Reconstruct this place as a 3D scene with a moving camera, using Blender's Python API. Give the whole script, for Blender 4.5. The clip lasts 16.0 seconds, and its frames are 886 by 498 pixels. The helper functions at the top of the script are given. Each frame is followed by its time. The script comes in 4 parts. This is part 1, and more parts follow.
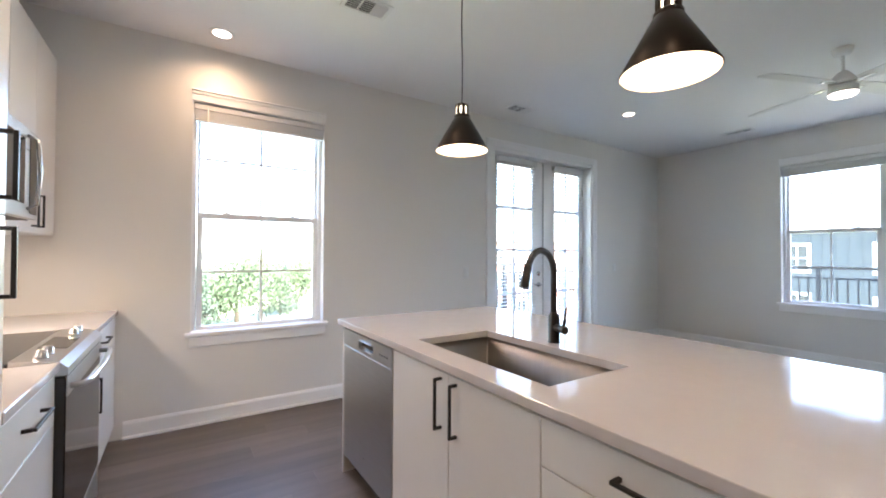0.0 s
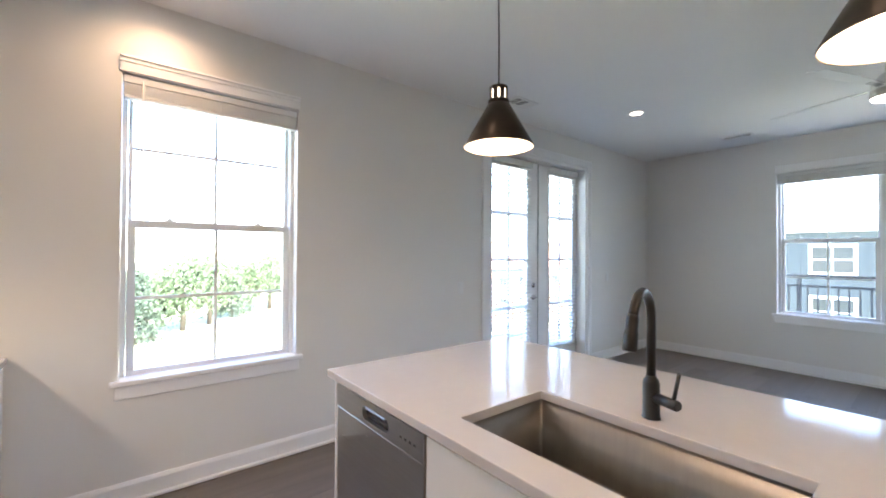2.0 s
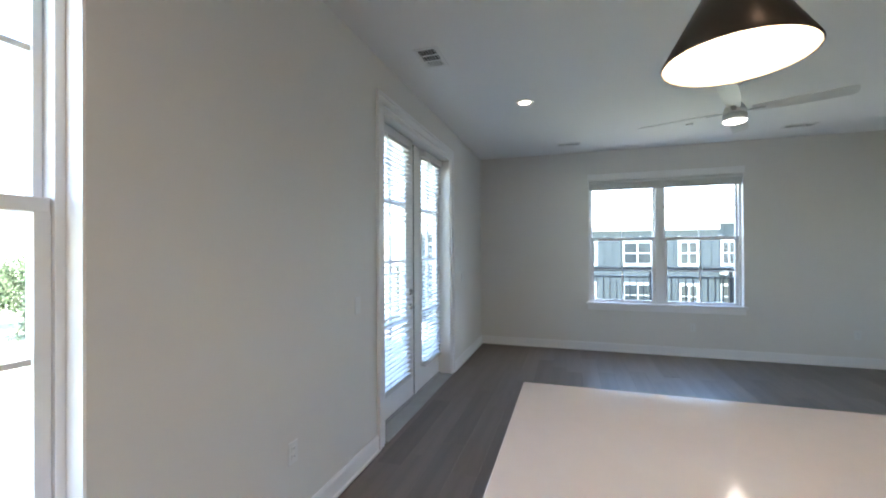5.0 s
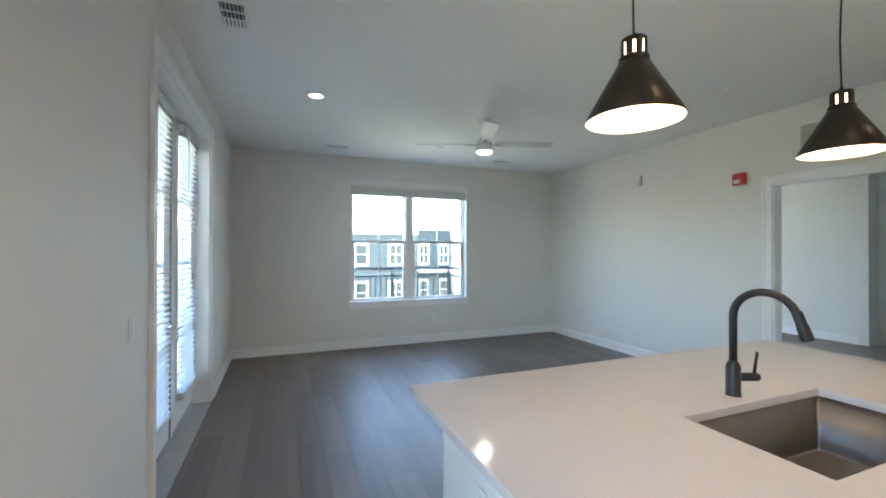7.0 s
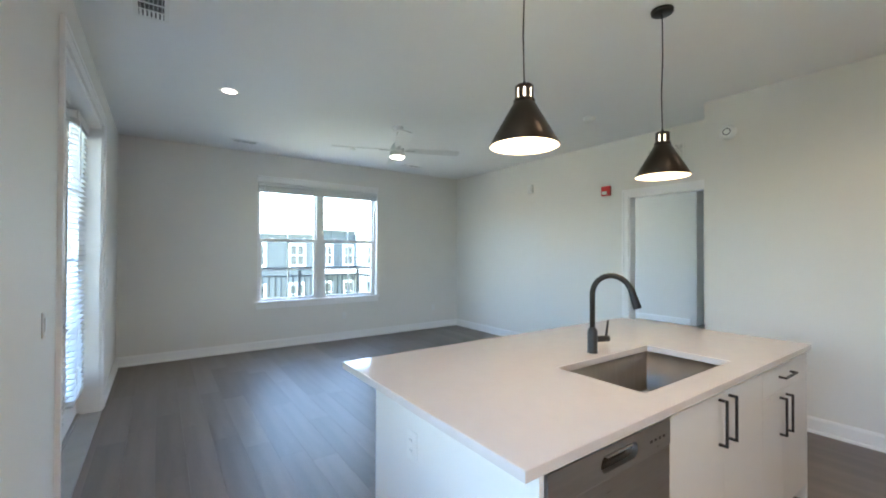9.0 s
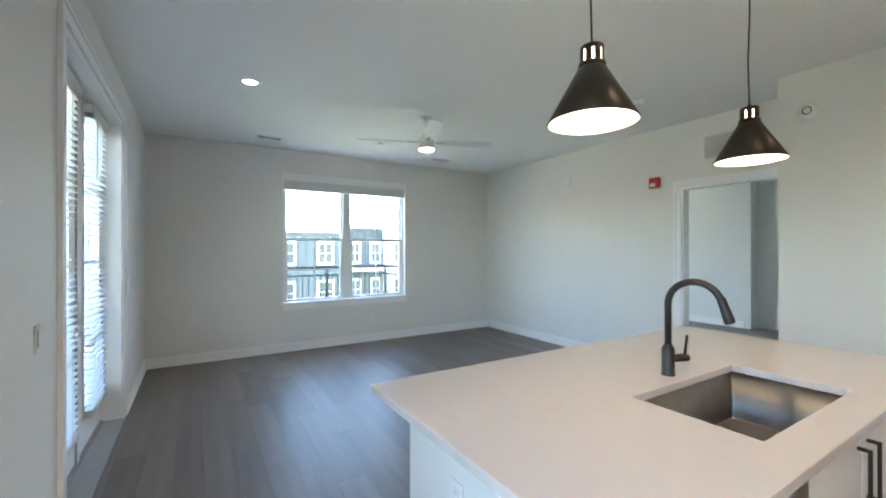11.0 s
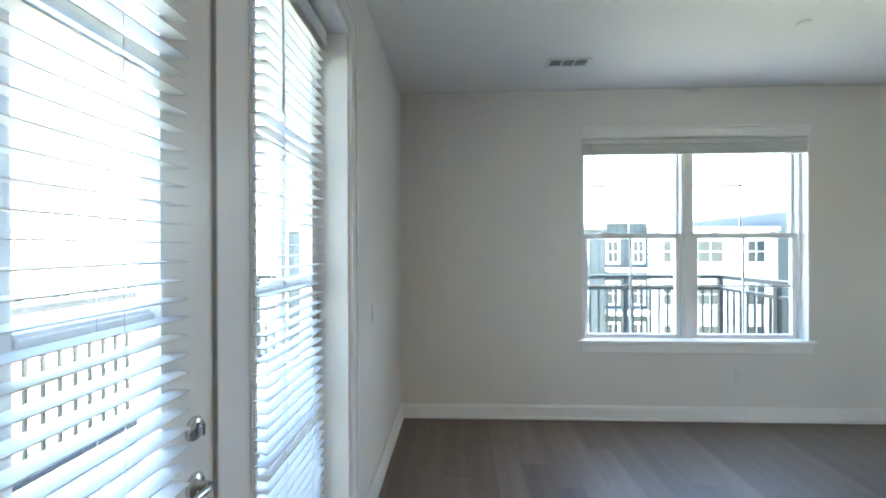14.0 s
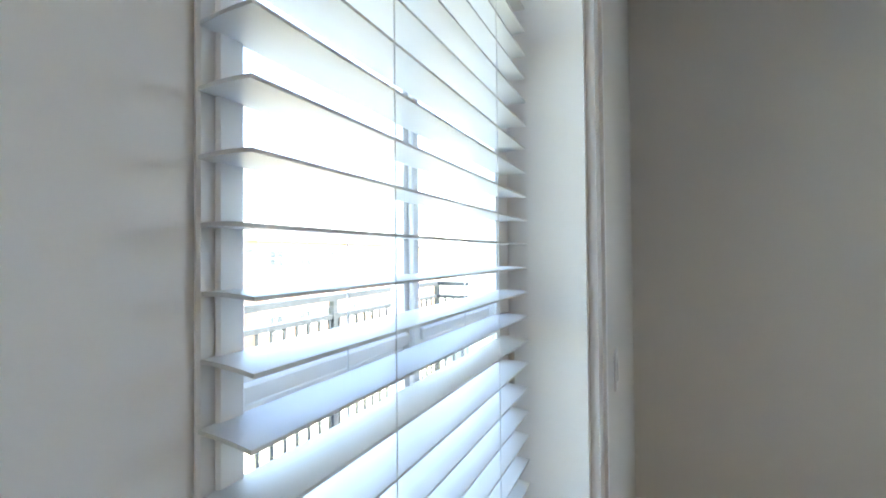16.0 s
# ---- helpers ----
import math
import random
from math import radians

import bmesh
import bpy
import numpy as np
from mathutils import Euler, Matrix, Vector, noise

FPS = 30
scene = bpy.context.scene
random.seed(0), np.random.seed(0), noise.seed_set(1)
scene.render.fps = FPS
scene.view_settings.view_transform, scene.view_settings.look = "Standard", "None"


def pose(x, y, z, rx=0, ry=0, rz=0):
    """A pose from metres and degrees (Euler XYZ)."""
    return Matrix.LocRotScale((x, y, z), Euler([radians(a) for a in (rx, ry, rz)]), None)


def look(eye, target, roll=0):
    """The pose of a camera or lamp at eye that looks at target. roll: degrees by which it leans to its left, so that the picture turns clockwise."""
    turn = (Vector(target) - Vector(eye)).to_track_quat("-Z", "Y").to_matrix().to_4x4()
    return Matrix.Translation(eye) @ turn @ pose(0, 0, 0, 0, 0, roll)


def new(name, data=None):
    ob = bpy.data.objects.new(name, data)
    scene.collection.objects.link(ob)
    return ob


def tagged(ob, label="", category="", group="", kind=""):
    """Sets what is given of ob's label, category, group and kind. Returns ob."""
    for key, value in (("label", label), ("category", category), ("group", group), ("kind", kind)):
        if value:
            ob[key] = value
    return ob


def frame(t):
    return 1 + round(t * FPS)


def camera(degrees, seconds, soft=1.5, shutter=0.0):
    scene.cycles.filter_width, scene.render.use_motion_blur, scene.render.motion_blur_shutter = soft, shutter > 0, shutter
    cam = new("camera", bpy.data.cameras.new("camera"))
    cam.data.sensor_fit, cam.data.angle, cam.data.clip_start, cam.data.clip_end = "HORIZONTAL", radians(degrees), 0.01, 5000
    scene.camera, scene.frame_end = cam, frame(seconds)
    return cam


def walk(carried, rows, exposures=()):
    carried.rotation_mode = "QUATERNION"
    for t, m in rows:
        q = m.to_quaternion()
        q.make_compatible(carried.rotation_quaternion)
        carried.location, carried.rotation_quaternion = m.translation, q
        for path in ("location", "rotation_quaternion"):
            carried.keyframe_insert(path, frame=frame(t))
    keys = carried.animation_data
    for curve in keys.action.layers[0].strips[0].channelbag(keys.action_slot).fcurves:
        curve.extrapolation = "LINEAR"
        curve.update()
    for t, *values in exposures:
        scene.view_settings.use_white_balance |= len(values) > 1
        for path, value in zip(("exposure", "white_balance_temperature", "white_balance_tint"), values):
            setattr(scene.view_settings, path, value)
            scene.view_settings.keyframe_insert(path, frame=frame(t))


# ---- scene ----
cam = camera(95.5, 16.0, soft=1.9)
PATH = [
    (0, (0.329, 0.641, 1.315), (1.421, 2.316, 1.345), 0.25),
    (0.5, (0.286, 0.68, 1.367), (1.53, 2.246, 1.396), 0.25),
    (1, (0.279, 0.871, 1.406), (1.545, 2.42, 1.431), 0.25),
    (1.5, (0.315, 1.054, 1.441), (1.578, 2.606, 1.46), 0.3),
    (2, (0.397, 1.313, 1.454), (1.651, 2.871, 1.476), 0.35),
    (2.5, (0.446, 1.599, 1.451), (1.694, 3.162, 1.473), 0.35),
    (3, (0.467, 1.902, 1.453), (1.74, 3.444, 1.488), 0.5),
    (3.2, (0.479, 2.004, 1.474), (1.782, 3.521, 1.502), 0.4),
    (5.3, (0.664, 3.036, 1.484), (2.625, 3.431, 1.496), -0.1),
    (5.5, (0.729, 3.113, 1.479), (2.713, 3.371, 1.494), 0.1),
    (6, (0.763, 3.29, 1.471), (2.759, 3.168, 1.493), 0.5),
    (6.5, (0.742, 3.492, 1.504), (2.687, 3.026, 1.523), 0.4),
    (7, (0.699, 3.611, 1.492), (2.558, 2.872, 1.503), 0.1),
    (7.5, (0.647, 3.711, 1.468), (2.437, 2.82, 1.487), 0.2),
    (8, (0.558, 3.791, 1.452), (2.279, 2.771, 1.472), 0.3),
    (8.5, (0.469, 3.847, 1.457), (2.121, 2.72, 1.476), 0.5),
    (8.7, (0.451, 3.851, 1.454), (2.085, 2.698, 1.473), 0.2),
    (10.8, (0.703, 3.749, 1.462), (2.354, 2.62, 1.474), -0.2),
    (11, (0.763, 3.727, 1.477), (2.469, 2.682, 1.481), -0.1),
    (11.5, (1.101, 3.693, 1.457), (2.961, 2.959, 1.468), -0.3),
    (12, (1.521, 3.715, 1.442), (3.474, 3.285, 1.449), -0.0),
    (12.5, (1.943, 3.717, 1.457), (3.931, 3.5, 1.469), -0.2),
    (13, (2.395, 3.686, 1.486), (4.39, 3.547, 1.493), -0.3),
    (13.5, (2.846, 3.673, 1.49), (4.845, 3.632, 1.486), -0.1),
    (14, (3.31, 3.752, 1.533), (5.309, 3.831, 1.529), -0.2),
    (14.5, (3.769, 3.845, 1.593), (5.755, 4.082, 1.565), -0.8),
    (15, (4.117, 4.011, 1.501), (6.064, 4.464, 1.515), -0.4),
    (15.5, (4.307, 4.105, 1.492), (6.197, 4.759, 1.518), -0.5),
    (16, (4.436, 4.172, 1.486), (6.208, 5.099, 1.517), -0.5),
]
EXPOSURES = [(0, 4.1, 6250, 16), (3.2, 4.05, 6200, 15), (5.5, 3.8, 6200, 10.5), (8.5, 4.2, 6150, 8.5), (12.5, 4.15, 6200, 7), (13.5, 4.12, 6350, 8), (14, 4.14, 6400, 8), (14.5, 4.28, 6450, 9), (15, 4.1, 6500, 10), (16, 4.02, 6600, 11)]
walk(cam, [(t, look(eye, target, roll)) for t, eye, target, roll in PATH], EXPOSURES)

# lamp powers and the range's stretch along the wall
PEND_W, CAN_K, CAN_L, FAN_W = 0.36, 2.4, 0.5, 0.6
RANGE = (2.65, 3.41)

# ---- world and light ----
SUN_EL, SUN_AZ = radians(50), radians(180)
world = bpy.data.worlds.new("sky_world")
scene.world = world
world.use_nodes = True
wn = world.node_tree
sky = wn.nodes.new("ShaderNodeTexSky")
sky.sky_type, sky.sun_disc = "NISHITA", False
sky.sun_elevation, sky.sun_rotation = SUN_EL, SUN_AZ
wn.nodes["Background"].inputs["Strength"].default_value = 0.15
wn.links.new(sky.outputs[0], wn.nodes["Background"].inputs["Color"])
sun_data = bpy.data.lights.new("sun", "SUN")
sun_data.energy, sun_data.angle, sun_data.color = 4.2, radians(0.5), (1.0, 0.95, 0.88)
sun = new("sun", sun_data)
sun.matrix_world = look((-20, -18, 30), (-20 + math.sin(SUN_AZ) * -1.0, -18 - math.cos(SUN_AZ), 30 - math.tan(SUN_EL)))

# ---- materials ----
def nodes_of(m):
    m.use_nodes = True
    nt = m.node_tree
    return nt, nt.nodes, nt.links, nt.nodes["Principled BSDF"]


def surface(name, a, b, rough=0.5, metal=0.0, scale=8.0, fine=120.0, bump=0.05, stretch=(1, 1, 1), rand=0.0, spec=0.5, coat=0.0):
    """Two-scale mottled surface from colour a to b, with fine relief."""
    m = bpy.data.materials.new(name)
    nt, n, l, p = nodes_of(m)
    tc = n.new("ShaderNodeTexCoord")
    mp = n.new("ShaderNodeMapping")
    mp.inputs["Scale"].default_value = stretch
    l.new(tc.outputs["Object"], mp.inputs["Vector"])
    big = n.new("ShaderNodeTexNoise")
    big.inputs["Scale"].default_value, big.inputs["Detail"].default_value = scale, 4
    small = n.new("ShaderNodeTexNoise")
    small.inputs["Scale"].default_value, small.inputs["Detail"].default_value = fine, 3
    l.new(mp.outputs[0], big.inputs["Vector"])
    l.new(mp.outputs[0], small.inputs["Vector"])
    mix = n.new("ShaderNodeMix")
    mix.data_type = "RGBA"
    mix.inputs[6].default_value, mix.inputs[7].default_value = (*a, 1), (*b, 1)
    add = n.new("ShaderNodeMath")
    add.operation = "MULTIPLY_ADD"
    l.new(small.outputs["Fac"], add.inputs[0])
    add.inputs[1].default_value = 0.4
    sc = n.new("ShaderNodeMath")
    sc.operation = "MULTIPLY_ADD"
    l.new(big.outputs["Fac"], sc.inputs[0])
    sc.inputs[1].default_value, sc.inputs[2].default_value = 1.2, -0.3
    l.new(sc.outputs[0], add.inputs[2])
    last = add
    if rand:
        info = n.new("ShaderNodeObjectInfo")
        r = n.new("ShaderNodeMath")
        r.operation = "MULTIPLY_ADD"
        l.new(info.outputs["Random"], r.inputs[0])
        r.inputs[1].default_value = rand
        l.new(add.outputs[0], r.inputs[2])
        last = n.new("ShaderNodeMath")
        last.operation = "SUBTRACT"
        l.new(r.outputs[0], last.inputs[0])
        last.inputs[1].default_value = rand / 2
    last.use_clamp = True
    l.new(last.outputs[0], mix.inputs[0])
    l.new(mix.outputs[2], p.inputs["Base Color"])
    p.inputs["Metallic"].default_value = metal
    p.inputs["Specular IOR Level"].default_value = spec
    p.inputs["Coat Weight"].default_value = coat
    ro = n.new("ShaderNodeMapRange")
    ro.inputs["To Min"].default_value, ro.inputs["To Max"].default_value = max(0.02, rough - 0.06), rough + 0.06
    l.new(big.outputs["Fac"], ro.inputs["Value"])
    l.new(ro.outputs[0], p.inputs["Roughness"])
    if bump:
        bm_ = n.new("ShaderNodeBump")
        bm_.inputs["Strength"].default_value, bm_.inputs["Distance"].default_value = bump, 0.004
        l.new(small.outputs["Fac"], bm_.inputs["Height"])
        l.new(bm_.outputs[0], p.inputs["Normal"])
    return m


def glowing(name, colour, strength):
    m = bpy.data.materials.new(name)
    nt, n, l, p = nodes_of(m)
    p.inputs["Base Color"].default_value = (0.8, 0.8, 0.8, 1)
    p.inputs["Emission Color"].default_value = (*colour, 1)
    p.inputs["Emission Strength"].default_value = strength
    return m


def pane_glass(name):
    """Thin window glass: clear, with a Fresnel reflection."""
    m = bpy.data.materials.new(name)
    m.use_nodes = True
    nt = m.node_tree
    n, l = nt.nodes, nt.links
    n.remove(n["Principled BSDF"])
    fr, tr, gl, mx = n.new("ShaderNodeFresnel"), n.new("ShaderNodeBsdfTransparent"), n.new("ShaderNodeBsdfGlossy"), n.new("ShaderNodeMixShader")
    fr.inputs["IOR"].default_value = 1.45
    tr.inputs["Color"].default_value = (0.93, 0.96, 0.95, 1)
    gl.inputs["Roughness"].default_value = 0.02
    l.new(fr.outputs[0], mx.inputs[0])
    l.new(tr.outputs[0], mx.inputs[1])
    l.new(gl.outputs[0], mx.inputs[2])
    l.new(mx.outputs[0], n["Material Output"].inputs[0])
    return m


WALL = surface("wall_paint", (0.76, 0.74, 0.70), (0.80, 0.78, 0.74), 0.6, scale=1.2, fine=260, bump=0.06, spec=0.35)
CEIL = surface("ceiling_paint", (0.84, 0.84, 0.83), (0.88, 0.88, 0.87), 0.8, scale=1.0, fine=200, bump=0.06, spec=0.2)
TRIM = surface("trim_paint", (0.86, 0.85, 0.84), (0.89, 0.88, 0.87), 0.35, scale=2, fine=90, bump=0.02)
VINYL = surface("white_vinyl", (0.80, 0.80, 0.80), (0.84, 0.84, 0.84), 0.38, scale=3, fine=90, bump=0.01)
SLAT = surface("blind_slat_white", (0.70, 0.70, 0.69), (0.75, 0.75, 0.74), 0.42, scale=3, fine=60, bump=0.02, stretch=(0.2, 1, 1))
PLANK = surface("floor_plank", (0.112, 0.092, 0.079), (0.215, 0.180, 0.156), 0.42, scale=2.4, fine=46, bump=0.08, stretch=(0.35, 4.5, 1), rand=0.5, spec=0.45)
CABINET = surface("cabinet_white", (0.76, 0.75, 0.73), (0.80, 0.79, 0.77), 0.32, scale=2, fine=70, bump=0.01)
QUARTZ = surface("quartz_white", (0.625, 0.59, 0.575), (0.655, 0.62, 0.605), 0.09, scale=18, fine=320, bump=0.0, spec=0.55)
STEEL = surface("brushed_steel", (0.50, 0.49, 0.47), (0.60, 0.59, 0.57), 0.30, 1.0, scale=6, fine=160, bump=0.02, stretch=(1, 1, 14))
SINKSTEEL = surface("sink_steel", (0.28, 0.27, 0.26), (0.36, 0.345, 0.33), 0.34, 1.0, scale=5, fine=150, bump=0.03, stretch=(1, 6, 1))
CHROME = surface("satin_chrome", (0.55, 0.55, 0.55), (0.65, 0.65, 0.65), 0.18, 1.0, bump=0)
BLACK = surface("matte_black_metal", (0.010, 0.010, 0.010), (0.018, 0.017, 0.016), 0.38, 0.0, scale=10, bump=0.01, spec=0.5)
BRONZE = surface("dark_bronze_metal", (0.020, 0.015, 0.012), (0.035, 0.027, 0.021), 0.34, 0.5, scale=8, bump=0.01)
BLACKGLASS = surface("black_glass", (0.012, 0.012, 0.013), (0.018, 0.018, 0.019), 0.07, bump=0, spec=0.6)
# white lining made cream: some of the bulb's warm light is in the colour
SHADEWARMLIT = surface("shade_inner_warmlit", (0.72, 0.66, 0.55), (0.76, 0.70, 0.60), 0.5, bump=0)
PLASTIC = surface("white_plastic", (0.78, 0.78, 0.76), (0.82, 0.82, 0.80), 0.4, bump=0)
REDPLASTIC = surface("red_plastic", (0.50, 0.03, 0.03), (0.58, 0.045, 0.04), 0.4, bump=0)
VENTDARK = surface("vent_dark", (0.06, 0.06, 0.06), (0.10, 0.10, 0.10), 0.6, bump=0)
FANWHITE = surface("fan_white", (0.74, 0.74, 0.72), (0.79, 0.79, 0.77), 0.35, bump=0)
NICKEL = surface("brushed_nickel", (0.45, 0.44, 0.42), (0.55, 0.54, 0.52), 0.3, 1.0, bump=0)
THRESH = surface("threshold_grey", (0.30, 0.30, 0.29), (0.40, 0.40, 0.39), 0.45, scale=6, bump=0.05)
GLASS = pane_glass("window_glass")
BULB = glowing("lamp_bulb", (1.0, 0.80, 0.52), 0.42)
DIFFUSER = glowing("lamp_diffuser", (1.0, 0.86, 0.70), 0.5)
FANLIGHT = glowing("fan_diffuser", (1.0, 0.92, 0.80), 0.5)
RAIL = surface("dark_rail_metal", (0.022, 0.026, 0.028), (0.035, 0.04, 0.042), 0.4, bump=0.02)
DECK = surface("balcony_deck", (0.26, 0.26, 0.255), (0.34, 0.34, 0.33), 0.8, scale=3, fine=60, bump=0.2)
GRASS = surface("grass_ground", (0.24, 0.26, 0.15), (0.40, 0.39, 0.27), 0.9, scale=0.25, fine=6, bump=0.4)
ASPHALT = surface("pale_concrete", (0.40, 0.39, 0.37), (0.52, 0.51, 0.48), 0.9, scale=0.4, fine=20, bump=0.3)
SIDINGGREY = surface("grey_siding", (0.054, 0.066, 0.073), (0.076, 0.090, 0.098), 0.7, scale=0.6, fine=12, bump=0.1)
SIDINGDARK = surface("slate_siding", (0.028, 0.04, 0.046), (0.05, 0.065, 0.072), 0.7, scale=0.6, fine=12, bump=0.1)
SIDINGWHITE = surface("white_siding", (0.52, 0.53, 0.52), (0.60, 0.61, 0.60), 0.7, scale=0.6, fine=12, bump=0.1)
BRICK = surface("tan_brick", (0.26, 0.135, 0.09), (0.38, 0.23, 0.16), 0.85, scale=1.0, fine=25, bump=0.3)
FARGLASS = surface("far_window_glass", (0.02, 0.025, 0.03), (0.05, 0.06, 0.065), 0.2, scale=0.7, bump=0)
LEAFA = surface("conifer_green", (0.032, 0.052, 0.036), (0.075, 0.10, 0.058), 0.8, scale=0.7, fine=9, bump=0.2, rand=0.4)
LEAFB = surface("broadleaf_green", (0.040, 0.066, 0.030), (0.085, 0.120, 0.055), 0.8, scale=0.7, fine=9, bump=0.2, rand=0.4)
BARK = surface("bark", (0.08, 0.06, 0.045), (0.15, 0.12, 0.09), 0.9, scale=3, fine=30, bump=0.4)
ROOFGREY = surface("roof_membrane", (0.3, 0.3, 0.3), (0.4, 0.4, 0.4), 0.9, scale=1, bump=0.1)

# ---- mesh helpers ----
def box(bm, x0, x1, y0, y1, z0, z1, bevel=0.0, seg=1):
    got = bmesh.ops.create_cube(bm, size=1)
    vs = got["verts"]
    for v in vs:
        v.co = Vector(((x0 + x1) / 2 + v.co.x * (x1 - x0), (y0 + y1) / 2 + v.co.y * (y1 - y0), (z0 + z1) / 2 + v.co.z * (z1 - z0)))
    if bevel:
        es = list({e for v in vs for e in v.link_edges})
        bmesh.ops.bevel(bm, geom=es, offset=bevel, segments=seg, affect="EDGES", profile=0.5)
    return bm


def boxes(*specs, bevel=0.0):
    bm = bmesh.new()
    for s in specs:
        box(bm, *s, bevel=bevel)
    return bm


def lathe(profile, seg=32, centre=(0, 0)):
    """Turned body: profile of (radius, z), from first to last, about z."""
    bm = bmesh.new()
    rings = []
    for r, z in profile:
        if r < 1e-5:
            rings.append([bm.verts.new((centre[0], centre[1], z))])
        else:
            rings.append([bm.verts.new((centre[0] + r * math.cos(2 * math.pi * i / seg), centre[1] + r * math.sin(2 * math.pi * i / seg), z)) for i in range(seg)])
    for a, b in zip(rings, rings[1:]):
        for i in range(seg):
            j = (i + 1) % seg
            if len(a) == 1 and len(b) == 1:
                continue
            if len(a) == 1:
                bm.faces.new((a[0], b[j], b[i]))
            elif len(b) == 1:
                bm.faces.new((a[i], a[j], b[0]))
            else:
                bm.faces.new((a[i], a[j], b[j], b[i]))
    bmesh.ops.recalc_face_normals(bm, faces=bm.faces)
    for f in bm.faces:
        f.smooth = True
    return bm


def tube(points, radius, seg=12):
    """Round bar through points, with capped ends; radius may be a list."""
    pts = [Vector(p) for p in points]
    bm = bmesh.new()
    rings = []
    up = Vector((0.31, 0.17, 0.93)).normalized()
    for i, p in enumerate(pts):
        d = (pts[min(i + 1, len(pts) - 1)] - pts[max(i - 1, 0)]).normalized()
        u = d.cross(up)
        if u.length < 1e-3:
            u = d.cross(Vector((1, 0, 0)))
        u.normalize()
        v = d.cross(u)
        r = radius[i] if isinstance(radius, (list, tuple)) else radius
        rings.append([bm.verts.new(p + r * (math.cos(2 * math.pi * k / seg) * u + math.sin(2 * math.pi * k / seg) * v)) for k in range(seg)])
    for a, b in zip(rings, rings[1:]):
        for k in range(seg):
            f = bm.faces.new((a[k], a[(k + 1) % seg], b[(k + 1) % seg], b[k]))
            f.smooth = True
    bm.faces.new(rings[0])
    bm.faces.new(rings[-1])
    bmesh.ops.recalc_face_normals(bm, faces=bm.faces)
    return bm


def mesh_of(name, bm, mat):
    me = bpy.data.meshes.new(name)
    bm.to_mesh(me)
    bm.free()
    me.materials.append(mat)
    return me


def thing(name, at=(0, 0, 0), label="", category="", group="", kind="", rz=0):
    ob = new(name)
    ob.empty_display_size = 0.1
    ob.matrix_world = pose(*at, 0, 0, rz)
    return tagged(ob, label, category, group, kind)


def part(name, bm, mat, parent, label=""):
    ob = new(name, bm if isinstance(bm, bpy.types.Mesh) else mesh_of(name, bm, mat))
    ob.parent = parent
    return tagged(ob, label)


def solid(name, bm, mat, label="", category="", kind="structure"):
    return tagged(new(name, mesh_of(name, bm, mat)), label, category, kind=kind)


def wall_cells(u0, u1, z0, z1, holes):
    """Rectangles (u0, u1, z0, z1) of a wall that leave its holes free."""
    us = sorted({u0, u1, *(h[0] for h in holes), *(h[1] for h in holes)})
    out = []
    for a, b in zip(us, us[1:]):
        mid = (a + b) / 2
        cut = sorted((h[2], h[3]) for h in holes if h[0] < mid < h[1])
        z = z0
        for lo, hi in cut:
            if lo > z:
                out.append((a, b, z, lo))
            z = hi
        if z < z1:
            out.append((a, b, z, z1))
    return out


# ---- plan ----
N, E, S, SB, W, C = 4.28, 6.95, -1.08, -0.53, -0.69, 2.94
NT = 0.20           # outer wall thickness
KW = (0.395, 1.417, 0.70, 2.50)     # kitchen window opening
EW = (0.69, 2.655, 0.70, 2.51)      # living room window opening
FD = (3.385, 5.235, 0.0, 2.60)     # balcony door opening
BO = (2.33, 3.30, 0.0, 2.19)        # opening to the next room

bm = bmesh.new()
for a, b, c, d in wall_cells(W - 0.15, E + NT, 0, C, (KW, FD)):
    box(bm, a, b, N, N + NT, c, d)
solid("wall_north", bm, WALL, "warm off-white painted drywall wall with window and doors", "wall")
bm = bmesh.new()
for a, b, c, d in wall_cells(S - 0.15, N, 0, C, (EW,)):
    box(bm, E, E + NT, a, b, c, d)
solid("wall_east", bm, WALL, "warm off-white painted drywall wall with double window", "wall")
JX = 2.205
bm = bmesh.new()
for a, b, c, d in wall_cells(JX, E, 0, C, (BO,)):
    box(bm, a, b, S - 0.12, S, c, d)
solid("wall_south", bm, WALL, "warm off-white painted drywall wall with doorway", "wall")
solid("wall_south_return", boxes((W, JX, SB - 0.12, SB, 0, C), (JX - 0.12, JX, S - 0.12, SB - 0.12, 0, C)), WALL, "warm off-white painted drywall wall stepping into room", "wall")
solid("wall_west", boxes((W - 0.15, W, SB - 0.12, N, 0, C)), WALL, "warm off-white painted kitchen wall", "wall")
# next room, seen through the doorway
solid("wall_next_room", boxes((4.25, 9.2, -5.12, -5.0, 0, C), (4.13, 4.25, -5.3, -5.0, 0, C), (0.9, 9.2, -5.42, -5.3, 0, C), (0.9, 1.02, -5.3, S - 0.12, 0, C), (9.08, 9.2, -5.0, -4.8, 0, C), (9.08, 9.2, -1.5, S - 0.15, 0, C), (9.08, 9.2, -4.8, -1.5, 0, 0.2), (9.08, 9.2, -4.8, -1.5, 2.6, C), (E, 9.2, S - 0.15, S - 0.03, 0, C), (1.02, JX - 0.12, S - 0.12, S - 0.02, 0, C)), WALL, "off-white painted walls of the next room", "wall")
solid("ceiling", boxes((W - 0.15, E + NT, SB - 0.12, N + NT, C, C + 0.25), (0.9, 9.2, -6.72, SB - 0.12, C, C + 0.25)), CEIL, "flat white painted drywall ceiling", "ceiling")
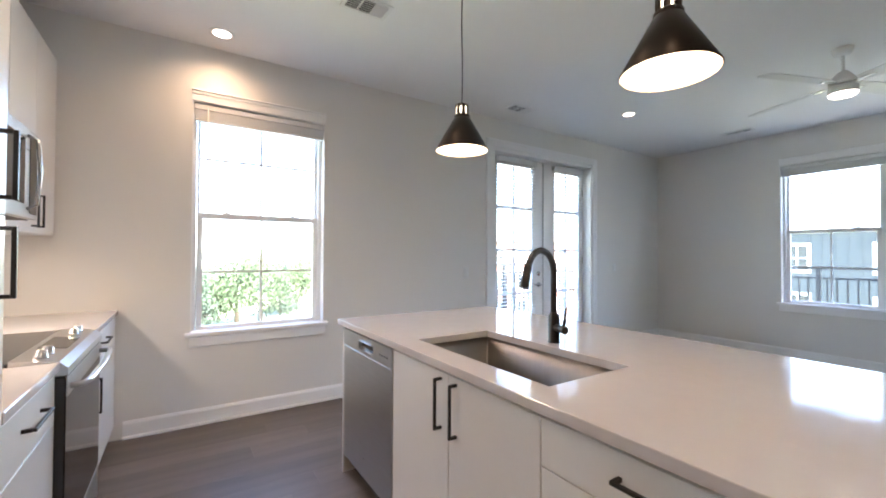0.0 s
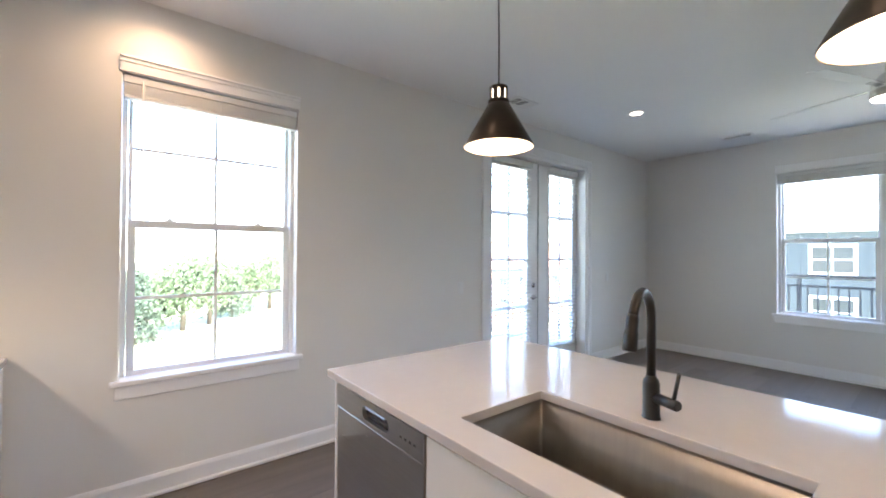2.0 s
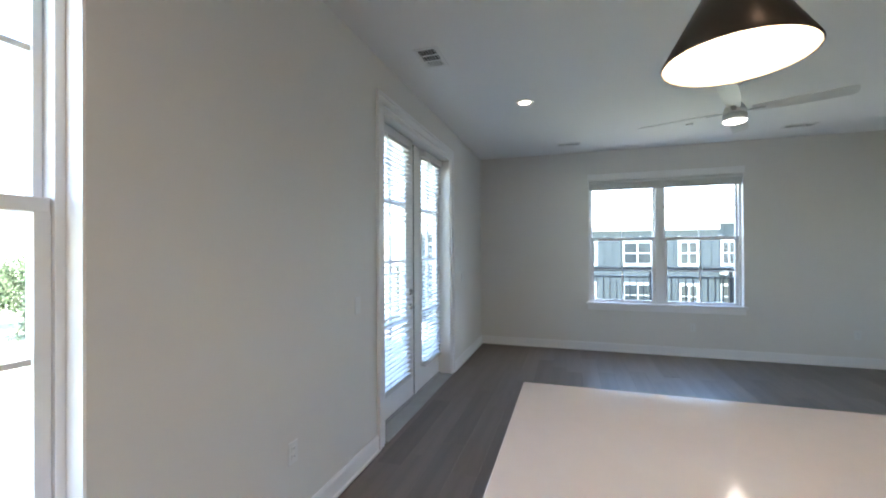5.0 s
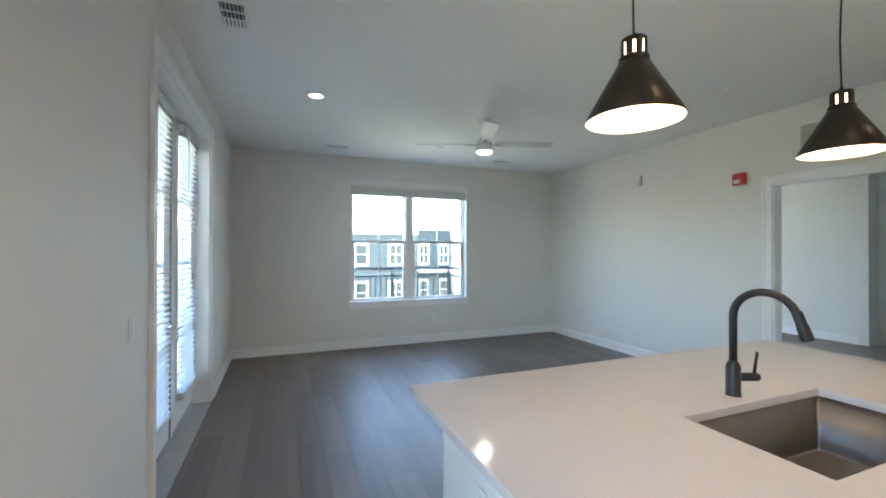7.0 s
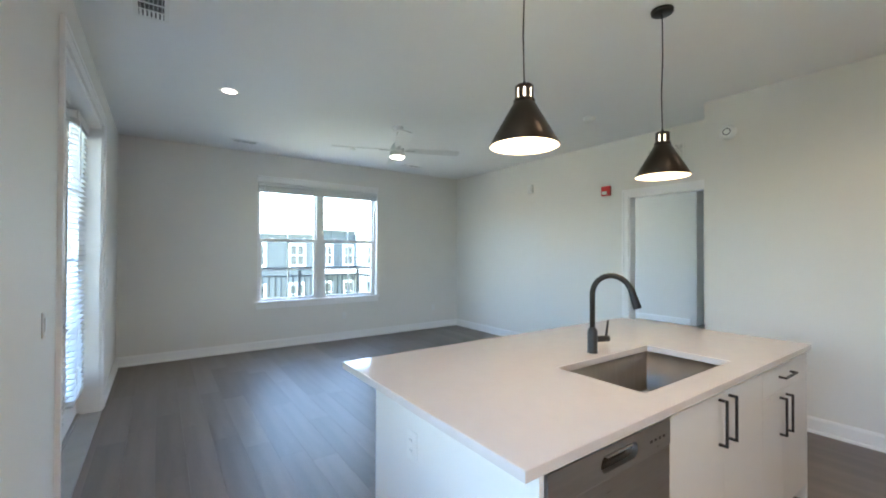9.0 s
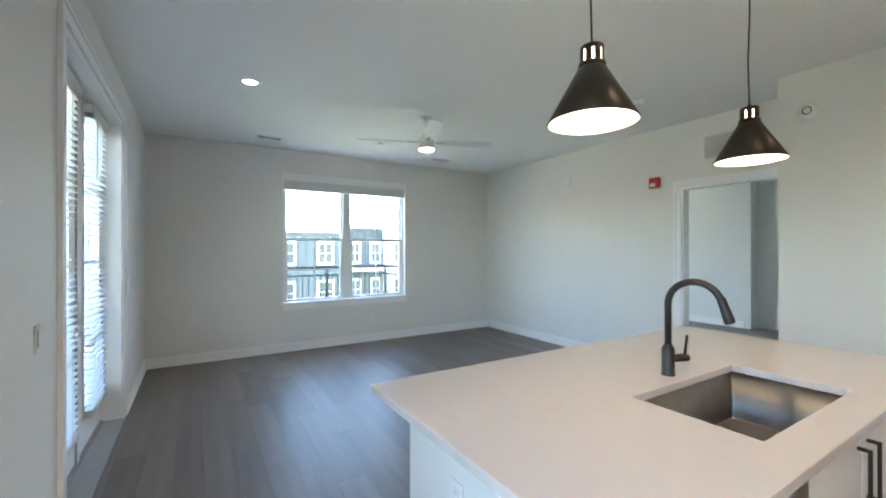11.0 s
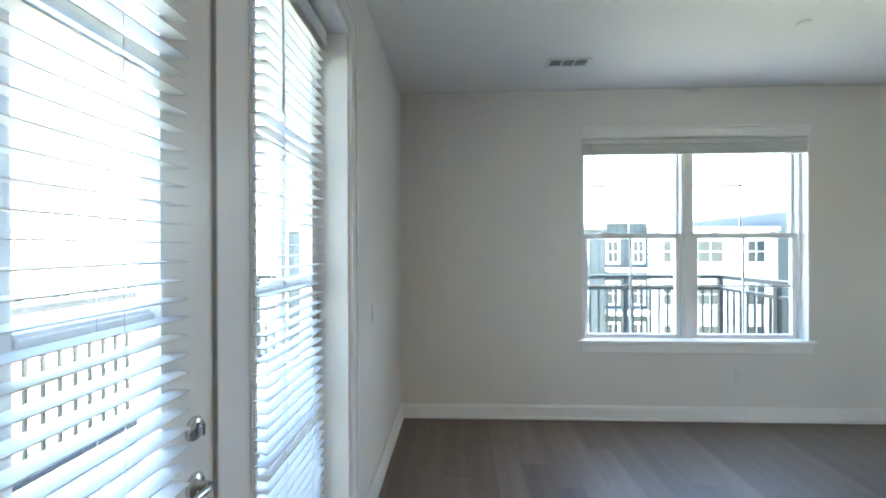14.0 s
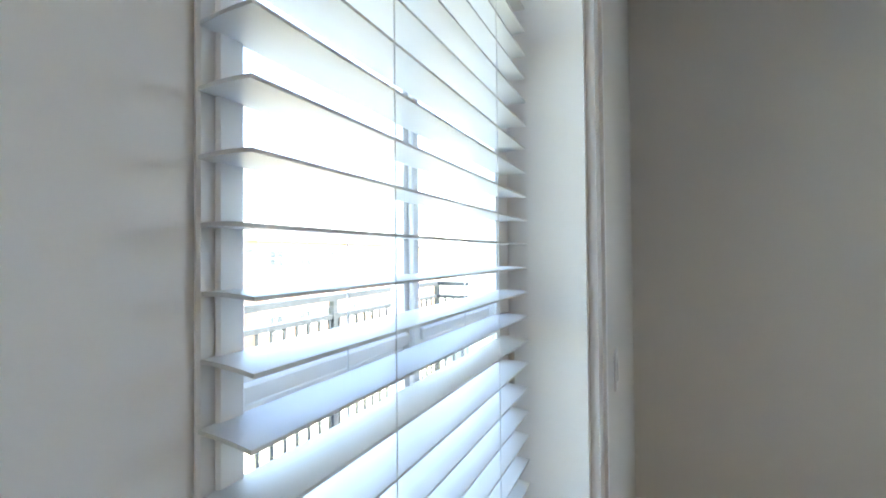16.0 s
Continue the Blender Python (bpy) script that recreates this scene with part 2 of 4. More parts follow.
floor = solid("floor", boxes((W - 0.15, E + NT, SB - 0.12, N + NT, -0.3, -0.009), (0.9, 9.2, -6.72, SB - 0.12, -0.3, -0.009)), PLANK, "grey-brown wood-look plank floor", "floor")


def base_run(bm, p, q, nx, ny):
    """Baseboard with a chamfered top along p-q, standing off the wall by the normal."""
    (x0, y0), (x1, y1) = p, q
    d, h = 0.014, 0.125
    prof = [(0, 0), (d + 0.012, 0), (d + 0.012, 0.016), (d, 0.022), (d, h - 0.02), (d * 0.5, h), (0, h)]
    a = [bm.verts.new((x0 + nx * u, y0 + ny * u, v)) for u, v in prof]
    b = [bm.verts.new((x1 + nx * u, y1 + ny * u, v)) for u, v in prof]
    k = len(prof)
    for i in range(k):
        bm.faces.new((a[i], a[(i + 1) % k], b[(i + 1) % k], b[i]))
    bm.faces.new(a)
    bm.faces.new(b)


bm = bmesh.new()
base_run(bm, (0.0, N), (FD[0] - 0.092, N), 0, -1)
base_run(bm, (FD[1] + 0.092, N), (E, N), 0, -1)
base_run(bm, (E, N), (E, S), -1, 0)
base_run(bm, (BO[1] + 0.092, S), (E, S), 0, 1)
base_run(bm, (W, SB), (JX, SB), 0, 1)
base_run(bm, (JX, SB), (JX, S), 1, 0)
base_run(bm, (4.25, -5.0), (9.08, -5.0), 0, 1)
bmesh.ops.recalc_face_normals(bm, faces=bm.faces)
solid("baseboard", bm, TRIM, "white painted baseboard with shoe moulding", "baseboard")


def casing(bm, axis, w, sgn, u0, u1, top, width=0.09, left=True, right=True):
    """Door casing in two steps round an opening; axis x or y gives the wall's run."""
    for lo, hi, d in ((0.0, width * 0.72, 0.015), (width * 0.72, width, 0.022)):
        def put(a, b, c, e):
            if axis == "x":
                box(bm, a, b, min(w, w + sgn * d), max(w, w + sgn * d), c, e)
            else:
                box(bm, min(w, w + sgn * d), max(w, w + sgn * d), a, b, c, e)
        if left:
            put(u0 - hi, u0 - lo, 0, top + hi)
        if right:
            put(u1 + lo, u1 + hi, 0, top + hi)
        put(u0 - (lo if left else 0), u1 + (lo if right else 0), top + lo, top + hi)


bm = bmesh.new()
casing(bm, "x", N, -1, FD[0], FD[1], FD[3])
solid("trim_balcony_doors", bm, TRIM, "white painted door casing round balcony doors", "door casing")
bm = bmesh.new()
casing(bm, "x", S, 1, BO[0], BO[1], BO[3], 0.085)
box(bm, BO[0], BO[0] + 0.018, S - 0.12, S, 0, BO[3])
box(bm, BO[1] - 0.018, BO[1], S - 0.12, S, 0, BO[3])
box(bm, BO[0] + 0.018, BO[1] - 0.018, S - 0.12, S, BO[3] - 0.018, BO[3])
solid("trim_doorway", bm, TRIM, "white painted casing and jamb of open doorway", "door casing")


# ---- windows ----
def frame_boxes(bm, u0, u1, z0, z1, w, d0, d1, ax):
    for a, b, c, d in ((u0, u1, z0, z0 + w), (u0, u1, z1 - w, z1), (u0, u0 + w, z0 + w, z1 - w), (u1 - w, u1, z0 + w, z1 - w)):
        ubox(bm, ax, a, b, d0, d1, c, d)
    return bm


def ubox(bm, ax, u0, u1, d0, d1, z0, z1, bevel=0.0):
    """Box in a wall's own terms: run u, depth d from the inner wall face outwards, height z."""
    if ax == "x":
        return box(bm, u0, u1, N + d0, N + d1, z0, z1, bevel)
    return box(bm, E + d0, E + d1, u0, u1, z0, z1, bevel)


def glass_sheet(ax, u0, u1, d, z0, z1):
    """One sheet of glass that faces into the room."""
    bm = bmesh.new()
    if ax == "x":
        vs = [bm.verts.new(p) for p in ((u0, N + d, z0), (u1, N + d, z0), (u1, N + d, z1), (u0, N + d, z1))]
    else:
        vs = [bm.verts.new(p) for p in ((E + d, u1, z0), (E + d, u0, z0), (E + d, u0, z1), (E + d, u1, z1))]
    bm.faces.new(vs)
    return bm


def sash_unit(win, ax, u0, u1, z0, z1, meet):
    """A single-hung unit: outer frame, upper and lower sash with two by two lights, locks."""
    part("window_frame", frame_boxes(bmesh.new(), u0, u1, z0, z1, 0.026, 0.075, 0.17, ax), VINYL, win)
    mid = (u0 + u1) / 2
    for nm, a, b, d0, bot in (("lower_sash", z0 + 0.022, meet, 0.085, 0.03), ("upper_sash", meet - 0.045, z1 - 0.03, 0.125, 0.045)):
        bm = bmesh.new()
        s = 0.040 if nm == "lower_sash" else 0.022
        ubox(bm, ax, u0 + 0.03, u1 - 0.03, d0, d0 + 0.036, a, a + bot, 0.003)
        ubox(bm, ax, u0 + 0.03, u1 - 0.03, d0, d0 + 0.036, b - 0.045, b, 0.003)
        ubox(bm, ax, u0 + 0.03, u0 + 0.03 + s, d0, d0 + 0.036, a + bot, b - 0.045)
        ubox(bm, ax, u1 - 0.03 - s, u1 - 0.03, d0, d0 + 0.036, a + bot, b - 0.045)
        sash = part(nm, bm, VINYL, win)
        ga, gb = a + bot, b - 0.045
        gm = (ga + gb) / 2 + (0.055 if nm == "upper_sash" else 0)
        bm = bmesh.new()
        mu = 0.009 if nm == "lower_sash" or ax == "x" else 0.005
        ubox(bm, ax, mid - mu, mid + mu, d0 + 0.014, d0 + 0.024, ga, gb)
        ubox(bm, ax, u0 + 0.03 + s, mid - mu, d0 + 0.014, d0 + 0.024, gm - 0.009, gm + 0.009)
        ubox(bm, ax, mid + mu, u1 - 0.03 - s, d0 + 0.014, d0 + 0.024, gm - 0.009, gm + 0.009)
        part("muntin", bm, VINYL, sash)
        pane = part("pane", glass_sheet(ax, u0 + 0.03 + s, u1 - 0.03 - s, d0 + 0.028, ga, gb), GLASS, sash)
        pane.visible_shadow = False
    for f in (0.24, 0.76):
        c = u0 + (u1 - u0) * f
        bm = bmesh.new()
        ubox(bm, ax, c - 0.03, c + 0.03, 0.088, 0.118, meet, meet + 0.008, 0.002)
        ubox(bm, ax, c - 0.014, c + 0.014, 0.092, 0.114, meet + 0.008, meet + 0.02, 0.004)
        part("sash_lock", bm, VINYL, win)


def dress(win, ax, u0, u1, z0, z1):
    """Jamb liner, stool, apron and header of a window."""
    part("jamb", frame_boxes(bmesh.new(), u0, u1, z0, z1, 0.008, 0.002, 0.075, ax), TRIM, win)
    bm = bmesh.new()
    ubox(bm, ax, u0 - 0.035, u1 + 0.035, -0.035, -0.001, z0 - 0.02, z0 + 0.012, 0.005)
    ubox(bm, ax, u0 + 0.009, u1 - 0.009, -0.001, 0.08, z0 + 0.0085, z0 + 0.012)
    part("window_sill", bm, TRIM, win)
    part("apron", ubox(bmesh.new(), ax, u0 - 0.012, u1 + 0.012, -0.016, -0.001, z0 - 0.098, z0 - 0.021, 0.003), TRIM, win)
    bm = bmesh.new()
    ubox(bm, ax, u0 - 0.006, u1 + 0.006, -0.012, -0.001, z1, z1 + 0.055)
    ubox(bm, ax, u0 - 0.006, u1 + 0.006, -0.018, -0.001, z1 + 0.055, z1 + 0.075)
    ubox(bm, ax, u0 - 0.006, u1 + 0.006, -0.026, -0.001, z1 + 0.075, z1 + 0.09, 0.003)
    part("header", bm, TRIM, win)


def raised_blind(ax, u0, u1, z1, label, wand=0.75):
    ob = thing("window_blind", label=label, category="blind")
    part("headrail", ubox(bmesh.new(), ax, u0, u1, 0.004, 0.06, z1 - 0.05, z1 - 0.004, 0.003), SLAT, ob)
    z = z1 - 0.054
    for i in range(14):
        j = 0.0015 * math.sin(i * 2.3)
        part("slat", ubox(bmesh.new(), ax, u0 + 0.004 + j, u1 - 0.004 + j, 0.007 + j, 0.057 + j, z - 0.0035, z), SLAT, ob)
        z -= 0.0046
    part("bottom_rail", ubox(bmesh.new(), ax, u0 + 0.003, u1 - 0.003, 0.006, 0.058, z - 0.02, z - 0.001, 0.003), SLAT, ob)
    wu = u0 + 0.09 if ax == "x" else u1 - 0.09
    p = (wu, N + 0.002) if ax == "x" else (E + 0.002, wu)
    part("wand", tube([(*p, z1 - 0.03), (*p, z1 - wand)], 0.004, 8), PLASTIC, ob)
    for f in (0.1, 0.5, 0.9):
        u = u0 + (u1 - u0) * f
        part("ladder_tape", ubox(bmesh.new(), ax, u - 0.004, u + 0.004, 0.0045, 0.0058, z - 0.018, z1 - 0.05), SLAT, ob)


win = tagged(new("window_1"), "white vinyl single-hung kitchen window with grids", "window", kind="structure")
dress(win, "x", KW[0], KW[1], KW[2], KW[3])
sash_unit(win, "x", KW[0] + 0.009, KW[1] - 0.009, KW[2] - 0.01, KW[3] - 0.009, 1.645)
raised_blind("x", KW[0] + 0.012, KW[1] - 0.012, KW[3] - 0.009, "white faux-wood blind pulled up in kitchen window", 0.85)
win = tagged(new("window_2"), "white vinyl double window with grids, living room", "window", kind="structure")
dress(win, "y", EW[0], EW[1], EW[2], EW[3])
mid = (EW[0] + EW[1]) / 2 + 0.02
part("mullion", ubox(bmesh.new(), "y", mid - 0.026, mid + 0.026, 0.07, 0.17, EW[2] + 0.0125, EW[3] - 0.009), VINYL, win)
sash_unit(win, "y", EW[0] + 0.009, mid - 0.026, EW[2] - 0.005, EW[3] - 0.009, 1.66)
sash_unit(win, "y", mid + 0.026, EW[1] - 0.009, EW[2] - 0.005, EW[3] - 0.009, 1.66)
raised_blind("y", EW[0] + 0.012, EW[1] - 0.012, EW[3] - 0.009, "white faux-wood blind pulled up in living room window", 0.5)

# ---- balcony doors ----
LEAF, BF = 4.431, 4.373     # inner face of the leaves, front of the blinds
jamb = bmesh.new()
box(jamb, FD[0], FD[0] + 0.05, N + 0.002, N + NT, 0, FD[3])
box(jamb, FD[1] - 0.02, FD[1], N + 0.002, N + NT, 0, FD[3])
box(jamb, FD[0] + 0.05, FD[1] - 0.02, N + 0.002, N + NT, FD[3] - 0.04, FD[3])
solid("trim_door_jamb", jamb, TRIM, "white painted deep jamb of balcony doors", "door jamb")
solid("door_threshold", boxes((FD[0] + 0.05, FD[1] - 0.02, N - 0.02, N + 0.13, 0.0, 0.014), (FD[0] + 0.05, FD[1] - 0.02, N + 0.13, N + NT + 0.05, 0.0, 0.028), bevel=0.003), THRESH, "grey aluminium threshold under balcony doors", "threshold")
DX0, DXM, DX1 = FD[0] + 0.053, 4.415, FD[1] - 0.023
DTOP = FD[3] - 0.043
GZ0, GZ1 = 0.32, 2.45


def leaf(name, x0, x1, gx0, gx1):
    door = tagged(new(name), "white glazed balcony door with grids, closed", "door", kind="structure")
    y0, y1 = LEAF, LEAF + 0.044
    part("stile", boxes((x0, gx0, y0, y1, 0.03, DTOP)), TRIM, door)
    part("stile", boxes((gx1, x1, y0, y1, 0.03, DTOP)), TRIM, door)
    part("bottom_rail", boxes((gx0, gx1, y0, y1, 0.03, GZ0)), TRIM, door)
    part("top_rail", boxes((gx0, gx1, y0, y1, GZ1, DTOP)), TRIM, door)
    bm = bmesh.new()
    for w, d in ((0.030, 0.006), (0.020, 0.011)):
        for a, b, c, e in ((gx0 - w, gx1 + w, GZ0 - w, GZ0), (gx0 - w, gx1 + w, GZ1, GZ1 + w), (gx0 - w, gx0, GZ0, GZ1), (gx1, gx1 + w, GZ0, GZ1)):
            box(bm, a, b, y0 - d, y0 - 0.0005 if d == 0.006 else y0 - 0.006, c, e, 0.002)
    part("glazing_bead", bm, TRIM, door)
    xm = (gx0 + gx1) / 2
    mw_ = 0.017
    for z in (0.828, 1.385, 1.920):
        bm = boxes((gx0, xm - mw_, y0 + 0.012, y0 + 0.03, z - mw_, z + mw_), (xm + mw_, gx1, y0 + 0.012, y0 + 0.03, z - mw_, z + mw_), bevel=0.003)
        for a, b in ((gx0, xm - mw_), (xm + mw_, gx1)):
            box(bm, a, b, y0 + 0.004, y0 + 0.0118, z - 0.008, z + 0.008, 0.002)
        part("muntin", bm, TRIM, door)
    bm = boxes((xm - mw_, xm + mw_, y0 + 0.012, y0 + 0.03, GZ0, GZ1))
    box(bm, xm - 0.008, xm + 0.008, y0 + 0.004, y0 + 0.0118, GZ0, GZ1, 0.002)
    part("muntin", bm, TRIM, door)
    pane = part("pane", glass_sheet("x", gx0, gx1, y0 + 0.033 - N, GZ0, GZ1), GLASS, door)
    pane.visible_shadow = False
    return door


def door_blind(x0, x1, label):
    ob = thing("door_blind", label=label, category="blind", group="blinds on the balcony doors")
    zt = 2.53
    part("valance", boxes((x0 - 0.008, x1 + 0.008, BF - 0.012, BF - 0.002, zt - 0.062, zt + 0.012), bevel=0.004), SLAT, ob)
    part("headrail", boxes((x0, x1, BF, LEAF - 0.012, zt - 0.05, zt), bevel=0.002), SLAT, ob)
    for x in (x0 - 0.02, x1 + 0.004):
        part("mount_bracket", boxes((x, x + 0.016, BF, LEAF - 0.0005, zt - 0.055, zt + 0.006), bevel=0.002), PLASTIC, ob)
    bm = bmesh.new()
    n = 6
    top, low = [], []
    for i in range(n + 1):
        u = i / n - 0.5
        c = 0.0009 * (1 - 4 * u * u)
        for lst, dz in ((top, 0.0014), (low, -0.0014)):
            lst.append([bm.verts.new((x, u * 0.05, c + dz)) for x in ((x0 - x1) / 2, (x1 - x0) / 2)])
    for i in range(n):
        bm.faces.new((top[i][0], top[i][1], top[i + 1][1], top[i + 1][0]))
        bm.faces.new((low[i][0], low[i + 1][0], low[i + 1][1], low[i][1]))
        for k in (0, 1):
            bm.faces.new((top[i][k], top[i + 1][k], low[i + 1][k], low[i][k]))
    bm.faces.new((top[0][0], low[0][0], low[0][1], top[0][1]))
    bm.faces.new((top[n][0], top[n][1], low[n][1], low[n][0]))
    bmesh.ops.recalc_face_normals(bm, faces=bm.faces)
    me = mesh_of("slat", bm, SLAT)
    z = 1.377 + SLATP * 25
    while z > 0.27:
        s = part("slat", me, SLAT, ob)
        s.matrix_local = pose((x0 + x1) / 2 + random.uniform(-0.0012, 0.0012), BF + 0.025, z, 2 + random.uniform(-1.0, 1.0), 0, 0)
        z -= SLATP
    zb = z + SLATP - 0.03
    part("bottom_rail", boxes((x0, x1, BF, BF + 0.05, zb - 0.018, zb), bevel=0.003), SLAT, ob)
    for f in (0.25, 0.72):
        x = x0 + (x1 - x0) * f
        for y in (BF - 0.002, BF + 0.052):
            part("ladder_cord", tube([(x, y, zt - 0.05), (x, y, zb)], 0.0007, 5), SLAT, ob)
    part("wand", tube([(x0 + 0.10, BF - 0.012, zt - 0.05), (x0 + 0.10, BF - 0.012, zt - 0.52)], [0.004, 0.005], 8), PLASTIC, ob)
    for x in (x0 + 0.01, x1 - 0.01):
        part("hold_down", boxes((x - 0.01, x + 0.01, BF + 0.051, LEAF - 0.0005, zb - 0.03, zb - 0.004), bevel=0.002), PLASTIC, ob)


SLATP = 0.0427
BLX0, BLX1, BRX0, BRX1 = 3.56, 4.215, 4.588, 5.146
door_l = leaf("door_1", DX0, DXM - 0.002, BLX0 + 0.03, BLX1 - 0.03)
door_r = leaf("door_2", DXM + 0.002, DX1, BRX0 + 0.03, BRX1 - 0.03)
part("astragal", boxes((DXM - 0.02, DXM + 0.035, LEAF - 0.014, LEAF - 0.0005, 0.03, DTOP), bevel=0.003), TRIM, door_r)
part("weatherstrip", boxes((DXM - 0.0225, DXM - 0.0205, LEAF - 0.012, LEAF - 0.0005, 0.03, DTOP)), THRESH, door_l, "grey gap seal")
door_blind(BLX0, BLX1, "white faux-wood blind lowered with open slats, on door")
door_blind(BRX0, BRX1, "white faux-wood blind lowered with open slats, on door")
# lever and deadbolt
hx = 4.31
lever = part("door_lever", lathe([(0, -0.0), (0.031, 0), (0.031, 0.008), (0.026, 0.012), (0.012, 0.014), (0.011, 0.045), (0, 0.046)], 24), CHROME, door_l, "satin chrome lever handle")
lever.matrix_local = pose(hx, LEAF - 0.0005, 0.93, 90, 0, 0)
part("lever_arm", tube([(0, 0, 0.04), (-0.02, 0, 0.046), (-0.06, 0.002, 0.046), (-0.11, 0.004, 0.044)], [0.011, 0.010, 0.009, 0.008], 12), CHROME, lever)
bolt = part("deadbolt", lathe([(0, 0), (0.031, 0), (0.031, 0.007), (0.024, 0.014), (0, 0.014)], 24), CHROME, door_l, "satin chrome deadbolt")
bolt.matrix_local = pose(hx, LEAF - 0.0005, 1.075, 90, 0, 0)
part("thumb_turn", boxes((-0.005, 0.005, -0.018, 0.018, 0.014, 0.03), bevel=0.003), CHROME, bolt)
for z in (0.28, 1.25, 2.22):
    part("hinge", tube([(DX1 - 0.003, LEAF - 0.006, z - 0.05), (DX1 - 0.003, LEAF - 0.006, z + 0.05)], 0.006, 8), NICKEL, door_r)

# ---- kitchen ----
def bar_pull(parent, p, q, out):
    """Square black bar pull from p to q, standing off along out."""
    p, q, o = Vector(p), Vector(q), Vector(out)
    s = 0.005
    bm = bmesh.new()
    lo = [min(a, b) for a, b in zip(p + o * 0.03, q + o * 0.03)]
    hi = [max(a, b) for a, b in zip(p + o * 0.03, q + o * 0.03)]
    box(bm, lo[0] - s, hi[0] + s, lo[1] - s, hi[1] + s, lo[2] - s, hi[2] + s, 0.0012)
    for c in (p, q):
        a, b = c + o * 0.0005, c + o * 0.0248
        box(bm, min(a.x, b.x) - s * abs(1 - abs(o.x)), max(a.x, b.x) + s * abs(1 - abs(o.x)), min(a.y, b.y) - s * abs(1 - abs(o.y)), max(a.y, b.y) + s * abs(1 - abs(o.y)), c.z - s, c.z + s)
    return part("handle", bm, BLACK, parent, "matte black bar pull")


def front(parent, name, face, sgn, y0, y1, z0, z1, pull=None):
    """Slab door or drawer front on the plane x = face; pull gives the bar's two ends (y, z)."""
    g = 0.0015
    x = sorted((face, face + sgn * 0.019))
    d = part(name, boxes((x[0], x[1], y0 + g, y1 - g, z0 + g, z1 - g), bevel=0.0015), CABINET, parent)
    if pull:
        (ya, za), (yb, zb) = pull
        bar_pull(d, (face + sgn * 0.019, ya, za), (face + sgn * 0.019, yb, zb), (sgn, 0, 0))
    return d


CT = 0.915
IX0, IX1, IY0, IY1 = 1.155, 2.365, 0.66, 3.105
IF = 1.187      # carcass front of the island; doors stand in front of it
SX0, SX1, SY0, SY1 = 1.279, 1.70, 1.50, 2.31

# worktop with the sink cut out
bm = bmesh.new()
t0 = CT - 0.032
gx, gy = (IX0, SX0, SX1, IX1), (IY0, SY0, SY1, IY1)
gv = {(i, j, k): bm.verts.new((gx[i], gy[j], (t0, CT)[k])) for i in range(4) for j in range(4) for k in range(2)}
for i in range(3):
    for j in range(3):
        if (i, j) != (1, 1):
            for k in range(2):
                bm.faces.new([gv[p] for p in ((i, j, k), (i + 1, j, k), (i + 1, j + 1, k), (i, j + 1, k))])
rim = [((i, 0), (i + 1, 0)) for i in range(3)] + [((i, 3), (i + 1, 3)) for i in range(3)] + [((0, j), (0, j + 1)) for j in range(3)] + [((3, j), (3, j + 1)) for j in range(3)]
rim += [((1, 1), (2, 1)), ((1, 2), (2, 2)), ((1, 1), (1, 2)), ((2, 1), (2, 2))]
for a, b in rim:
    bm.faces.new((gv[(*a, 0)], gv[(*b, 0)], gv[(*b, 1)], gv[(*a, 1)]))
bmesh.ops.recalc_face_normals(bm, faces=bm.faces)
edges = [e for e in bm.edges if abs(e.verts[0].co.z - CT) < 1e-4 and abs(e.verts[1].co.z - CT) < 1e-4 and e.calc_face_angle(0) > 1]
bmesh.ops.bevel(bm, geom=edges, offset=0.003, segments=2, affect="EDGES", profile=0.5)
tagged(new("island_worktop", mesh_of("island_worktop", bm, QUARTZ)), "white quartz worktop with sink cut-out, on island", "worktop")

# island cabinets
def base_cabinet(name_label, x0, x1, y0, y1, split, sgn, face):
    ob = thing("base_cabinet", label=name_label, category="cabinet", group="kitchen base cabinets")
    part("body", boxes((x0, x1, y0 + 0.001, y1 - 0.001, 0.10, t0 - 0.001)), CABINET, ob)
    k0, k1 = (x0 + 0.05, x1) if sgn < 0 else (x0, x1 - 0.05)
    part("toe_kick", boxes((k0, k1, y0 + 0.001, y1 - 0.001, 0.0, 0.10)), CABINET, ob)
    return ob


IB = 2.105
cab = base_cabinet("white slab-door sink cabinet with black pulls in island", IF, IB, 1.43, 2.352, None, -1, IF)
# lower the body under the sink basin
cab.children[0].data = mesh_of("body", boxes((IF, IF + 0.018, 1.431, 2.351, 0.10, t0 - 0.001), (IB - 0.018, IB, 1.431, 2.351, 0.10, t0 - 0.001), (IF + 0.018, IB - 0.018, 1.431, 1.449, 0.10, t0 - 0.001), (IF + 0.018, IB - 0.018, 2.333, 2.351, 0.10, t0 - 0.001), (IF + 0.018, IB - 0.018, 1.449, 2.333, 0.10, 0.118)), CABINET)
front(cab, "door", IF, -1, 1.43, 1.887, 0.10, t0 - 0.012, ((1.836, 0.66), (1.836, 0.845)))
front(cab, "door", IF, -1, 1.887, 2.352, 0.10, t0 - 0.012, ((1.936, 0.66), (1.936, 0.845)))
cab = base_cabinet("white cabinet with drawer and two doors in island", IF, IB, 0.72, 1.43, None, -1, IF)
front(cab, "drawer_front", IF, -1, 0.72, 1.43, 0.735, t0 - 0.012, ((1.01, 0.81), (1.19, 0.81)))
front(cab, "door", IF, -1, 0.72, 1.13, 0.10, 0.735, ((1.082, 0.51), (1.082, 0.70)))
front(cab, "door", IF, -1, 1.13, 1.43, 0.10, 0.735, ((1.18, 0.51), (1.18, 0.70)))
